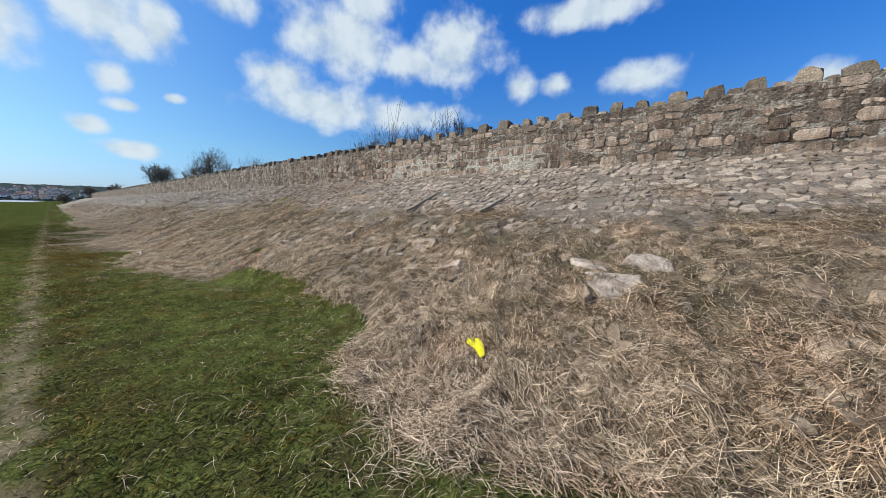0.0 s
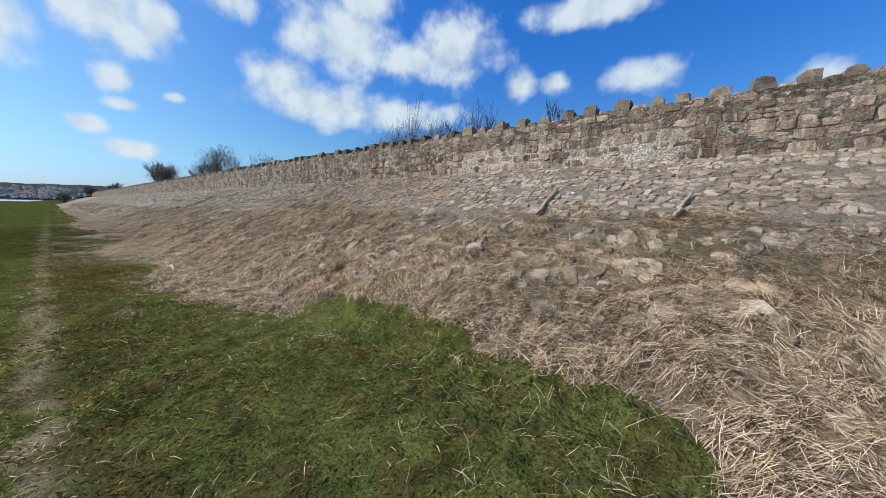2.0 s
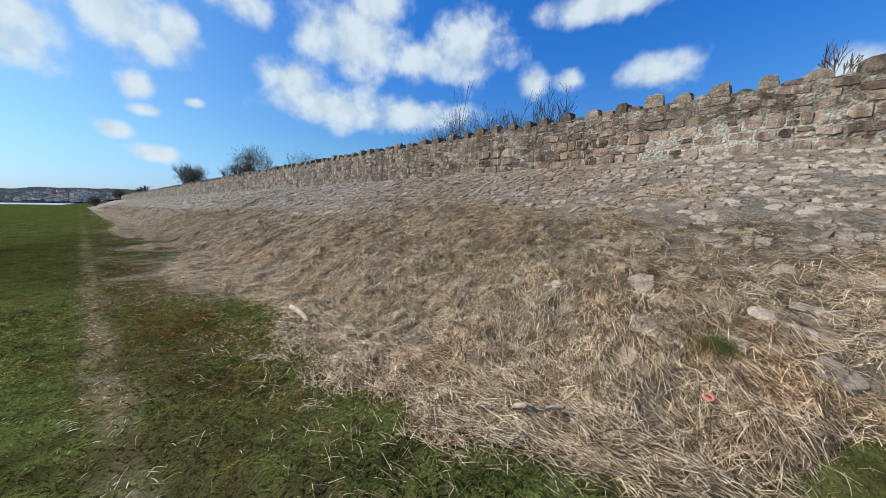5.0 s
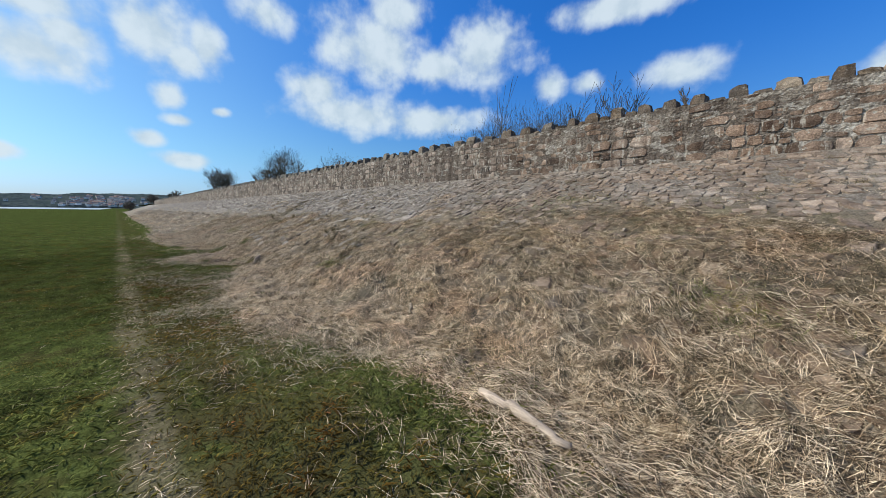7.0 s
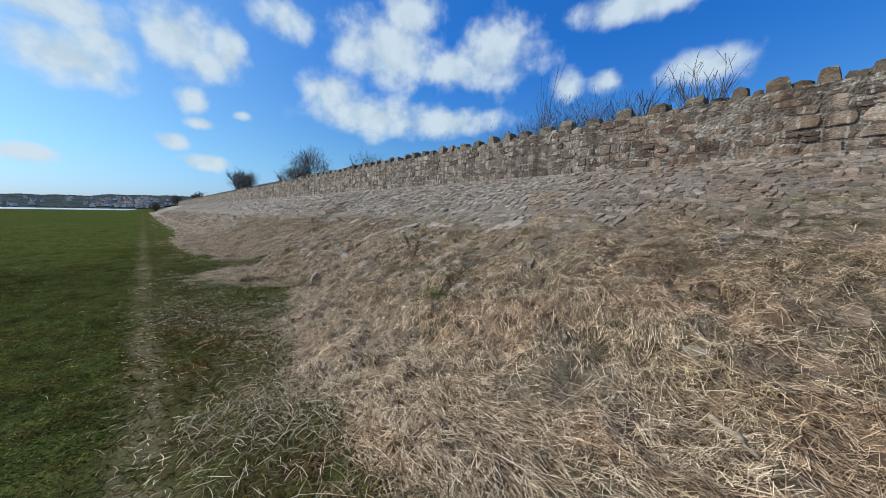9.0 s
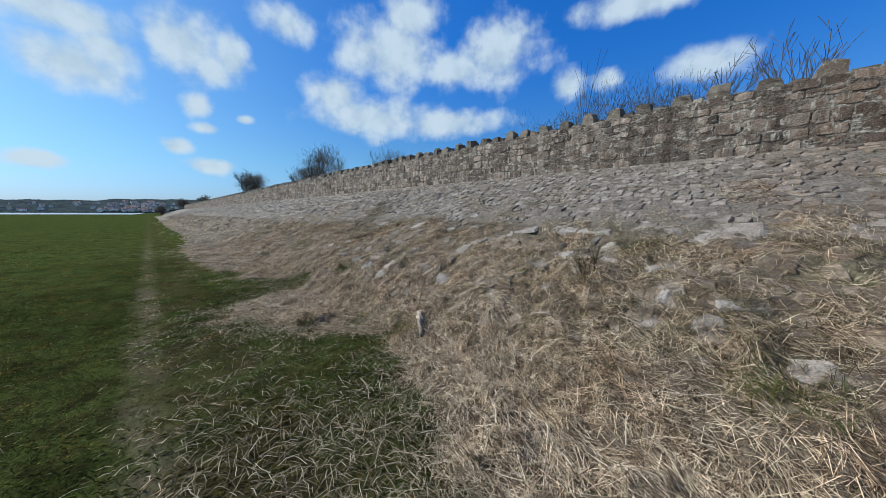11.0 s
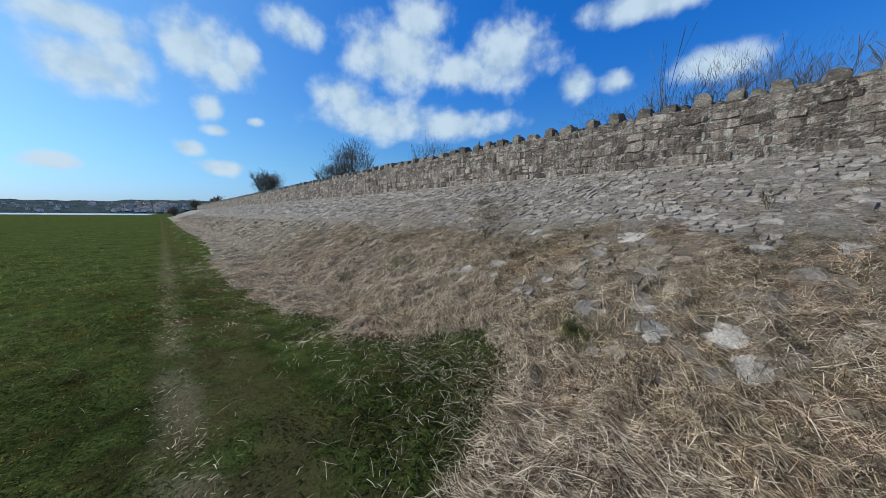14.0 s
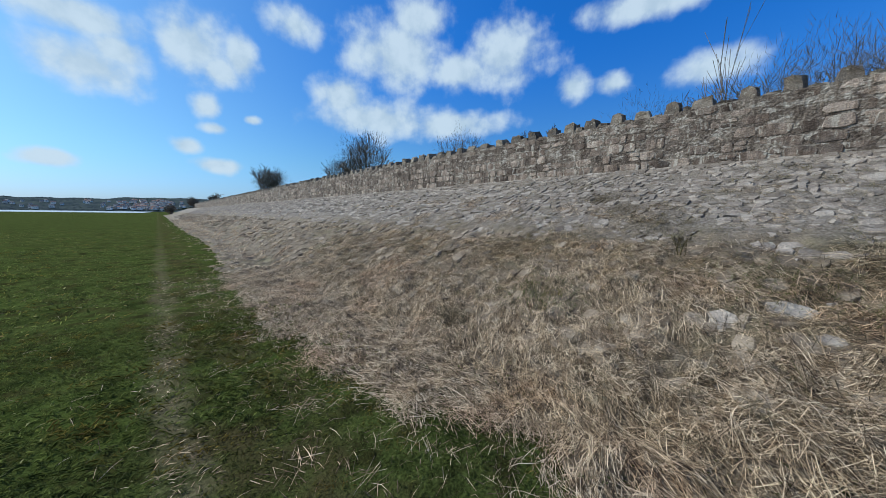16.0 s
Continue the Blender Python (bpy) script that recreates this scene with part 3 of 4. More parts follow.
def slab_shape(sides, square, jitter, r, shoulder=0.97):
    """An irregular worn stone in a unit box: outline, shoulder, crown."""
    a = np.arange(sides) * 2 * np.pi / sides + r.uniform(0, 0.6)
    p = 2.0 / square
    c, s = np.cos(a), np.sin(a)
    rad = 0.5 * (np.abs(c) ** square + np.abs(s) ** square) ** (-1 / square) * (1 + r.uniform(-jitter, jitter, sides))
    x, y = np.clip(rad * c, -0.5, 0.5), np.clip(rad * s, -0.5, 0.5)
    tilt = r.uniform(-0.12, 0.12, 2)
    rings = []
    for k, z in ((1.0, -0.5), (shoulder, 0.36), (shoulder - 0.07, 0.47)):
        rings.append(np.stack([x * k, y * k, z + (x * tilt[0] + y * tilt[1] + r.uniform(-0.05, 0.05, sides)) * (z > -0.4)], -1))
    v = np.concatenate(rings + [np.array([[0.05 * r.uniform(-1, 1), 0.05 * r.uniform(-1, 1), 0.5]])])
    f = []
    for k in (0, 1):
        for i in range(sides):
            j = (i + 1) % sides
            f.append((k * sides + i, k * sides + j, (k + 1) * sides + j, (k + 1) * sides + i))
    for i in range(sides):
        f.append((2 * sides + i, 2 * sides + (i + 1) % sides, 3 * sides))
    return v, f


def block_shape(r, taper=0.8, jitter=0.085):
    """An upright rough coping block in a unit box, standing on z = 0."""
    bm = bmesh.new()
    bmesh.ops.create_cube(bm, size=1.0)
    bmesh.ops.subdivide_edges(bm, edges=bm.edges[:], cuts=1, use_grid_fill=True)
    for v in bm.verts:
        k = 1 - (1 - taper) * max(0, v.co.z + 0.5) ** 1.5
        v.co.x *= k
        v.co.y *= k
        if abs(v.co.x) > 0.3 and abs(v.co.y) > 0.3:
            v.co.x *= 0.93
            v.co.y *= 0.93
        if v.co.z > 0.4 and (abs(v.co.x) > 0.2 or abs(v.co.y) > 0.2):
            v.co.z -= 0.15
        v.co += Vector(r.uniform(-jitter, jitter, 3)) * (1 if v.co.z > -0.4 else 0.4)
        v.co.z += 0.5
    v = np.array([tuple(q.co) for q in bm.verts])
    f = [tuple(q.index for q in p.verts) for p in bm.faces]
    bm.free()
    return v, f


FLAT = [slab_shape(7, 2.8, 0.27, rng, 0.88) for _ in range(14)]
SQUARED = [slab_shape(9, 6.0, 0.14, rng, 0.98) for _ in range(14)]
BLOCKS = [block_shape(rng) for _ in range(8)]
flat_mesh = [mesh_of("stone", v, f, m_pitch) for v, f in FLAT]
brown_mesh = [mesh_of("stone", v, f, m_slab_brown) for v, f in FLAT]
pale_mesh = [mesh_of("stone", v, f, m_slab) for v, f in FLAT]
wall_mesh = [mesh_of("stone", v, f, m_wall) for v, f in SQUARED]
cope_mesh = [mesh_of("coping_stone", v, f, m_cope) for v, f in BLOCKS]
SLOPE_TURN = -math.degrees(math.atan(RISE))


def stone_spots():
    """Courses of pitching along the bank: x, y, length, height, turn."""
    out = []
    x = 2.6
    while x < FOOT_X - 0.10:
        step = rng.uniform(0.10, 0.19)
        y = -6 + rng.uniform(0, 0.4)
        while y < 120:
            w = rng.uniform(0.08, 0.25) * (1 if y < 30 else 2.2)
            cx, cy = x + step / 2 + rng.uniform(-0.045, 0.045), y + w / 2
            # the lower bank shows stones only here and there through the hay
            bare = np.clip((cx - float(reach(cy)) + 0.15) / 0.75 + 0.9 * float(waves(cx, cy, 1.1, 41)), 0, 1)
            if cx > float(edge(np.array(cy))) + 0.6 and rng.uniform() < 0.42 + 0.60 * bare and float(hollow(np.array(cx), np.array(cy))) < 0.05:
                out.append((cx, cy, w * rng.uniform(0.98, 1.22), step * rng.uniform(1.0, 1.6), rng.uniform(-28, 28)))
            y += w
        x += step * 0.92
    return out


def slope_pose(x, y, lift, turn, tip=0.0):
    return pose(x, y, max(0, x - TOE_X) * RISE + lift, 0, SLOPE_TURN + tip, turn)


def bedded(x, y, lift, turn):
    """A place on the lumpy mat, lying along it."""
    e = 0.10
    a = [float(bank_z(np.array(x + dx), np.array(y + dy))) for dx, dy in ((e, 0), (-e, 0), (0, e), (0, -e))]
    up = Vector((-(a[0] - a[1]) / (2 * e), -(a[2] - a[3]) / (2 * e), 1)).normalized()
    side = Vector((0, 1, 0)).cross(up).normalized()
    m = Matrix((side, up.cross(side), up)).transposed().to_4x4()
    return Matrix.Translation((x, y, sum(a) / 4 + lift)) @ m @ pose(0, 0, 0, 0, 0, turn)


def over(x, y):
    """How far the mat of earth and hay lies above the plain slope."""
    return float(bank_z(np.array(x), np.array(y))) - max(0, x - TOE_X) * RISE


near_spots, rest_mats, rest_shapes, near_count = [], [], [], 0
sunk_mats, sunk_shapes = [], []
for cx, cy, w, h, turn in stone_spots():
    thick = rng.uniform(0.06, 0.092)
    low = cx < max(4.8, float(reach(cy)) - 0.2)
    if low:
        w, h, thick = min(w * 1.2, rng.uniform(0.18, 0.36)), h * 1.35, 0.045
    m = (bedded(cx, cy, rng.uniform(-0.014, 0.0), turn) if low else slope_pose(cx, cy, rng.uniform(-0.012, 0.006), turn, rng.uniform(-5, 5))) @ Matrix.Diagonal((h, w, thick, 1))
    i = int(rng.integers(0, len(FLAT)))
    if 1.0 < cy < 26 and 4.75 < cx < 5.45 and near_count < 290:
        near_spots.append((i, m))
        near_count += 1
    elif low:
        sunk_shapes.append(FLAT[i])
        sunk_mats.append(m)
    else:
        rest_shapes.append(FLAT[i])
        rest_mats.append(m)
v, f = join(sunk_shapes, sunk_mats)
child("sunk_stones", mesh_of("sunk_stones", v, f, m_sunk), bank, "brown silted stones sunk in the straw", "stuff")
v, f = join(rest_shapes, rest_mats)
chips, chip_mats = [], []
for _ in range(1900):
    cx, cy = rng.uniform(3.6, 8.5), rng.uniform(-4, 42)
    if cx < 4.7 and rng.uniform() < 0.6:
        continue
    s = rng.uniform(0.04, 0.13)
    chips.append(FLAT[int(rng.integers(0, len(FLAT)))])
    chip_mats.append(slope_pose(cx, cy, rng.uniform(-0.002, 0.014), rng.uniform(0, 360), 0) @ pose(0, 0, 0, rng.uniform(-6, 6), rng.uniform(-6, 6), 0) @ Matrix.Diagonal((s, s * rng.uniform(1, 1.9), 0.05, 1)))
v2, f2 = join(chips, chip_mats)
child("rubble", mesh_of("rubble", v2, f2, m_pitch_far), bank, "loose stone chips on the pitching", "stuff")
child("pitching", mesh_of("pitching", v, f, m_pitch_far), bank, "flat weathered sandstone pitching", "stuff")

# ---------------------------------------------------------------- parapet wall
WALL_X, WALL_TOP, WALL_D = FOOT_X + 0.03, 3.88, 0.5
Y0, Y1 = -8.0, 150.0
parapet = tagged(new("parapet_wall"), "sandstone rubble parapet wall with upright coping stones", "wall", kind="structure")
bm = bmesh.new()
bmesh.ops.create_cube(bm, size=1.0, matrix=Matrix.Translation((WALL_X - 0.004 + WALL_D / 2, (Y0 + Y1) / 2, (WALL_TOP + 2.2) / 2)) @ Matrix.Diagonal((WALL_D - 0.03, Y1 - Y0, WALL_TOP - 2.2, 1)))
me = bpy.data.meshes.new("core")
bm.to_mesh(me)
bm.free()
me.materials.append(m_mortar)
child("core", me, parapet, "recessed lime mortar")
ys, zs = np.arange(Y0, 90, 0.12), np.linspace(2.25, WALL_TOP - 0.02, 22)
YY, ZZ = np.meshgrid(ys, zs)
XX = WALL_X - 0.004 + 0.008 * waves(YY, ZZ, 3.0, 52) + 0.006 * waves(YY, ZZ, 11.0, 53) + 0.02 * (ZZ - FOOT_Z)
v = np.stack([XX, YY, ZZ], -1).reshape(-1, 3)
i = np.arange(len(v)).reshape(YY.shape)
f = np.stack([i[:-1, :-1], i[1:, :-1], i[1:, 1:], i[:-1, 1:]], -1).reshape(-1, 4)
child("pointing", mesh_of("pointing", v, f, m_mortar, True), parapet, "uneven weathered lime pointing")
COURSES = [0.25, 0.22, 0.27, 0.19, 0.15, 0.18]
wall_spots, rest_mats, rest_shapes = [], [], []
z = FOOT_Z - 0.03
for k, ch in enumerate(COURSES):
    y = Y0 + rng.uniform(0, 0.3)
    while y < Y1:
        w = rng.uniform(0.14, 0.52) * (1 if y < 45 else 2.2)
        lean = 0.02 * float(waves(y, z, 2.0, 51))
        hh, zz = ch * rng.uniform(0.86, 0.97), z + ch / 2 + rng.uniform(-0.008, 0.008) + 0.015 * math.sin(y * 0.9 + k)
        split = w < 0.30 and rng.uniform() < 0.4
        for q in range(2 if split else 1):
            hq = hh / 2 * 0.96 if split else hh
            zq = zz + (q - 0.5) * hh / 2 if split else zz
            proud = rng.uniform(-0.012, 0.012)
            m = pose(WALL_X + 0.045 - proud + lean * 0.3 + 0.02 * (zq - FOOT_Z), y + w / 2, zq, 0, -90, 0) @ pose(0, 0, 0, 0, 0, rng.uniform(-4, 4)) @ Matrix.Diagonal((hq, w * 0.955, 0.12, 1))
            i = int(rng.integers(0, len(SQUARED)))
            if 3.0 < y < 17.5 and len(wall_spots) < 290:
                wall_spots.append((i, m))
            else:
                rest_shapes.append(SQUARED[i])
                rest_mats.append(m)
        y += w
    z += ch
v, f = join(rest_shapes, rest_mats)
child("masonry", mesh_of("masonry", v, f, m_wall_far), parapet, "coursed sandstone rubble", "stuff")

# coping: tall blocks with lower ones between
cope_spots, rest_mats, rest_shapes = [], [], []
y = Y0
while y < Y1:
    w = rng.uniform(0.28, 0.42)
    gap = rng.uniform(0.18, 0.36)
    for tall in (1, 0):
        ww = w if tall else gap
        hh = rng.uniform(0.26, 0.37) if tall else rng.uniform(0.09, 0.19)
        m = pose(WALL_X + 0.14 + WALL_D / 2 + rng.uniform(-0.03, 0.03), y + ww / 2, WALL_TOP - 0.04, rng.uniform(-6, 6), rng.uniform(-4, 4), rng.uniform(-9, 9)) @ Matrix.Diagonal((0.46 if tall else 0.44, ww * 0.99, hh + 0.04, 1))
        i = int(rng.integers(0, len(BLOCKS)))
        if y < 62:
            cope_spots.append((i, m))
        else:
            rest_shapes.append(BLOCKS[i])
            rest_mats.append(m)
        y += ww
v, f = join(rest_shapes, rest_mats)
child("far_coping", mesh_of("far_coping", v, f, m_cope_far), parapet, "weathered coping blocks", "stuff")

# ---------------------------------------------------------------- hay and grass


def strands(count, xs, ys, zs, length, width, angle, bend, lift, mat, name, rise=0.0, drape=False, straight=False):
    """Bent ribbons, two quads each, that follow the slope."""
    k = np.arange(count)
    d = np.stack([np.cos(angle), np.sin(angle), np.zeros(count)], -1)
    s = np.stack([-np.sin(angle), np.cos(angle), rng.uniform(-0.6, 0.6, count)], -1) * width[:, None] / 2
    p = np.stack([xs, ys, zs], -1)
    side = np.stack([-d[:, 1], d[:, 0], d[:, 2]], -1)
    slope = RISE * np.clip((xs - TOE_X) * 10, 0, 1)
    rows = []
    for u, t in ((0.0, 0.8), (1.0, 0.7)) if straight else ((0.0, 0.8), (0.5, 1.0), (1.0, 0.3)):
        off = d * (u - 0.5) * length[:, None] + side * (bend * length * (0.25 - (u - 0.5) ** 2))[:, None]
        up = off[:, 0] * slope
        if drape:
            X, Y = xs + off[:, 0], ys + off[:, 1]
            up = 0.3 * up + 0.7 * (np.maximum(bank_z(X, Y), turf_z(X, Y) + 0.02) - bank_z(xs, ys))
        up = up + lift * (1 - (2 * u - 1) ** 2) + rise * u * length
        q = p + off + np.stack([0 * up, 0 * up, up], -1)
        rows += [q - s * t, q + s * t]
    v = np.stack(rows, 1).reshape(-1, 3)
    if straight:
        return mesh_of(name, v, (k * 4)[:, None] + np.array([[0, 1, 3, 2]]), mat)
    b = (k * 6)[:, None]
    f = np.concatenate([b + np.array([[0, 1, 3, 2]]), b + np.array([[2, 3, 5, 4]])])
    return mesh_of(name, v, f, mat)


def hay_field(locks, y0, y1, x1, thick, name, per=14, short=0.07, long=0.25, straight=False, lie=0.03):
    """Locks of straws that lie the same way, each lock bent and fanned a little."""
    xs = rng.uniform(0.2, x1, locks * 4)
    ys = rng.uniform(y0, y1, locks * 4)
    e = edge(ys)
    inside = (xs - e) / 0.15
    cover = 1.25 - 0.72 * np.clip((xs - 2.9) / 1.0, 0, 1) + 0.8 * waves(xs, ys, 2.6, 61) - 0.6 * np.clip((xs - reach(ys) + 0.1) / 0.6, 0, 1)
    cover = np.maximum(cover, np.where(xs < reach(ys) - 0.5, 0.30, np.where(xs < reach(ys), 0.15, 0.03))) + np.clip(1.3 - (xs - e) / 0.8, 0, 1)
    keep = (rng.uniform(size=len(xs)) < np.clip(cover, 0, 1) * (1 - 0.65 * hollow(xs, ys)) * (1 - 0.8 * bare_slab(xs, ys))) & (inside > rng.uniform(-1.0, 0.6, len(xs)) - rng.exponential(np.where(ys > 6, 2.4, 1.0)))
    xs, ys = xs[keep][:locks], ys[keep][:locks]
    c = len(xs)
    ang = 0.6 * waves(xs, ys, 1.1, 62) + 0.5 * waves(xs, ys, 3.0, 63) + rng.normal(0, 1, c) * np.where(np.abs(ys - 4.6) < 2.0, 0.38, 0.62) + 1.45
    ln, bend, tall = rng.uniform(short, long, c), rng.normal(0, 0.16, c), rng.uniform(0.0, lie, c)
    r = lambda a: np.repeat(a, per)
    n = c * per
    X = r(xs) + rng.normal(0, 0.045, n)
    Y = r(ys) + rng.normal(0, 0.045, n)
    Z = bank_z(X, Y) + rng.uniform(-0.008, 0.03, n) + r(tall) * 0.5
    stray = rng.uniform(size=n) < 0.28
    A = r(ang) + rng.normal(0, 0.32, n) + np.where(stray, rng.uniform(-1.5, 1.5, n), 0)
    return strands(n, X, Y, Z, r(ln) * rng.uniform(0.6, 1.25, n), rng.uniform(0.6, 1.35, n) * thick, A, r(bend) + rng.normal(0, 0.10, n),
                   r(tall) * rng.uniform(0.3, 1.0, n), m_straw, name, rng.normal(0.0, 0.06, n), True, straight)


hay = tagged(new("dead_grass", hay_field(58000, -3.5, 34, 7.0, 0.0036, "dead_grass", 9, 0.045, 0.17, True, 0.022)), "flattened mat of short dry straw and dead grass", "dead grass", kind="stuff")
hay_top = tagged(new("dead_grass", hay_field(12000, -3, 33, 5.7, 0.0033, "dead_grass", 11, 0.09, 0.28, False, 0.035)), "longer bent straws tangled over the mat", "dead grass", kind="stuff")
hay_far = tagged(new("dead_grass", hay_field(2200, 34, 95, 6.8, 0.014, "dead_grass")), "flattened mat of dry straw farther along", "dead grass", kind="stuff")


def grass_field(count, x0, y0, y1, tall, thick, name):
    xs = rng.uniform(x0, 3.3, int(count * 2))
    ys = rng.uniform(y0, y1, int(count * 2))
    worn = np.exp(-((xs + 0.15 - 0.1 * waves(xs * 0, ys, 1.2, 71)) / 0.19) ** 2)
    keep = (xs < edge(ys) + np.where(rng.uniform(size=len(xs)) < 0.66, 0.08, rng.uniform(0, 0.9, len(xs)) * np.clip(0.6 + waves(xs, ys, 2.5, 74), 0, 1))) & (rng.uniform(size=len(xs)) > np.where(ys < 7, 0.9, 0.5) * worn) & (rng.uniform(size=len(xs)) < 0.75 + 0.5 * waves(xs, ys, 2.2, 72))
    keep &= rng.uniform(size=len(xs)) < np.clip((66 - ys) / 34, 0, 1) * np.clip((xs - x0) / 2.2, 0, 1)
    xs, ys = xs[keep][:count], ys[keep][:count]
    c = len(xs)
    ang = rng.uniform(0, 2 * np.pi, c)
    ln = rng.uniform(0.4, 1.0, c) * tall * (1 + 0.4 * waves(xs, ys, 1.4, 73))
    zs = np.where(xs > edge(ys), bank_z(xs, ys), ground_z(xs, ys))
    d = np.stack([np.cos(ang), np.sin(ang), 0 * ang], -1)
    s = np.stack([-np.sin(ang), np.cos(ang), 0 * ang], -1) * (thick * rng.uniform(0.6, 1.3, c))[:, None]
    p = np.stack([xs, ys, zs], -1)
    out = rng.uniform(0.5, 1.5, c)
    tip = p + d * (ln * out)[:, None] + np.stack([0 * ln, 0 * ln, ln * (1.1 - 0.55 * out)], -1)
    mid = p + d * (ln * out * 0.35)[:, None] + np.stack([0 * ln, 0 * ln, ln * 0.65 * (1.1 - 0.4 * out)], -1)
    v = np.stack([p - s, p + s, mid + s * 0.8, tip, mid - s * 0.8], 1).reshape(-1, 3)
    b = (np.arange(c) * 5)[:, None]
    f = b + np.array([[0, 1, 2, 3, 4]])
    return mesh_of(name, v, f, m_blade)


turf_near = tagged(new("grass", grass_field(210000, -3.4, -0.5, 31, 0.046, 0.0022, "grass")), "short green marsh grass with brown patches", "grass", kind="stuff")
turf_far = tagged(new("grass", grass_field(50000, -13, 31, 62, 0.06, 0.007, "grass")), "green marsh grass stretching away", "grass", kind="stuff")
# short olive and brown tufts that grow between the stones
spots = 2100
tx, ty = rng.uniform(2.9, 8.1, spots * 3), rng.uniform(-3, 38, spots * 3)
keep = rng.uniform(size=spots * 3) < np.clip(0.34 + 0.7 * waves(tx, ty, 1.9, 91) + 0.5 * np.exp(-((tx - reach(ty)) / 0.6) ** 2), 0.02, 1)
tx, ty = tx[keep][:spots], ty[keep][:spots]
tx, ty = np.repeat(tx, 14), np.repeat(ty, 14)
c = len(tx)
tx, ty = tx + rng.normal(0, 0.035, c), ty + rng.normal(0, 0.05, c)
tagged(new("tufts", strands(c, tx, ty, bank_z(tx, ty) + 0.02, rng.uniform(0.05, 0.14, c), rng.uniform(0.002, 0.0045, c), rng.uniform(0, 6.3, c), rng.normal(0, 0.3, c), rng.uniform(0, 0.02, c), m_tuft, "tufts", rng.uniform(0.0, 0.45, c))),
       "short olive-brown grass tufts between the stones", "grass", kind="stuff")
# dark rotten clumps in the mat of straw
gx, gy = rng.uniform(2.2, 6.0, 16000), rng.uniform(-3, 33, 16000)
keep = (gx > edge(gy) + 0.4) & (gx < reach(gy) + 0.3) & (rng.uniform(size=16000) < np.clip(0.34 + 0.6 * waves(gx, gy, 2.2, 33), 0.05, 1))
gx, gy = np.repeat(gx[keep][:2600], 26), np.repeat(gy[keep][:2600], 26)
c = len(gx)
gx, gy = gx + rng.normal(0, 0.035, c), gy + rng.normal(0, 0.05, c)
tagged(new("tufts", strands(c, gx, gy, bank_z(gx, gy) + rng.uniform(0.01, 0.045, c), rng.uniform(0.03, 0.10, c), rng.uniform(0.003, 0.006, c), rng.uniform(0, 6.3, c), rng.normal(0, 0.3, c), rng.uniform(0, 0.015, c), m_rot, "tufts", rng.uniform(-0.1, 0.25, c), False, True)),
       "dark rotten clumps in the flattened straw", "dead grass", kind="stuff")
# green and brown growth in a few places on the bank: x, y, across, along, brown
GROWTH = [(6.6, 27.6, 0.35, 0.5, 1), (6.0, 27.0, 0.4, 0.45, 1), (5.4, 26.4, 0.5, 0.5, 1), (2.8, 23.25, 0.2, 0.25, 0), (2.02, 24.2, 0.4, 0.5, 0), (6.3, 13.4, 0.35, 0.9, 0),
          (2.84, 17.1, 0.25, 0.3, 0), (3.02, 7.75, 0.12, 0.16, 0), (2.5, 27.76, 0.2, 0.3, 1), (4.6, 18.4, 0.3, 0.35, 0), (4.1, 25.0, 0.5, 0.7, 0), (3.3, 27.0, 0.4, 0.6, 0), (3.6, 10.9, 0.4, 0.5, 0), (4.4, 14.6, 0.4, 0.5, 1), (4.5, 2.2, 0.5, 0.8, 1), (5.4, 12.0, 0.5, 0.8, 1), (4.9, 9.5, 0.5, 0.8, 1)]
GROWTH += [(x, y, w, l, 0) for x, y, w, l in GREEN_GAPS]
for brown in (0, 1):
    spots = [g for g in GROWTH if g[4] == brown]
    gx = np.concatenate([rng.normal(g[0], g[2] * 0.5, 1200 if brown else 800) for g in spots])
    gy = np.concatenate([rng.normal(g[1], g[3] * 0.5, 1200 if brown else 800) for g in spots])
    c = len(gx)
    tagged(new("grass", strands(c, gx, gy, bank_z(gx, gy) + 0.025, rng.uniform(0.03, 0.10, c), rng.uniform(0.002, 0.004, c), rng.uniform(0, 6.3, c), rng.normal(0, 0.3, c), rng.uniform(0, 0.02, c), m_rot if brown else m_blade, "grass", rng.uniform(0.0, 0.5, c))),
           "patches of dark brown withered growth on the stones" if brown else "small patches of green grass among the straw", "grass", kind="stuff")
c = 10000
xs, ys = rng.uniform(-2.5, 2.9, c * 8), rng.uniform(0, 34, c * 8)
keep = (xs < edge(ys)) & (rng.uniform(size=c * 8) < np.exp(-(edge(ys) - xs) / np.where(ys < 8, 0.7, 0.35)) * np.where(ys < 8, 0.8, 1) + np.where(ys < 8, 0.07, 0.02))
xs, ys = xs[keep][:c], ys[keep][:c]
c = len(xs)
loose = strands(c, xs, ys, ground_z(xs, ys) + rng.uniform(0.02, 0.055, c), rng.uniform(0.04, 0.17, c), rng.uniform(0.0014, 0.003, c), rng.uniform(0, 6.3, c), rng.normal(0, 0.15, c), rng.uniform(0, 0.02, c), m_straw, "loose_straw", rng.normal(0, 0.05, c))
tagged(new("loose_straw", loose), "loose pale straws lying on the turf", "straw", kind="stuff")

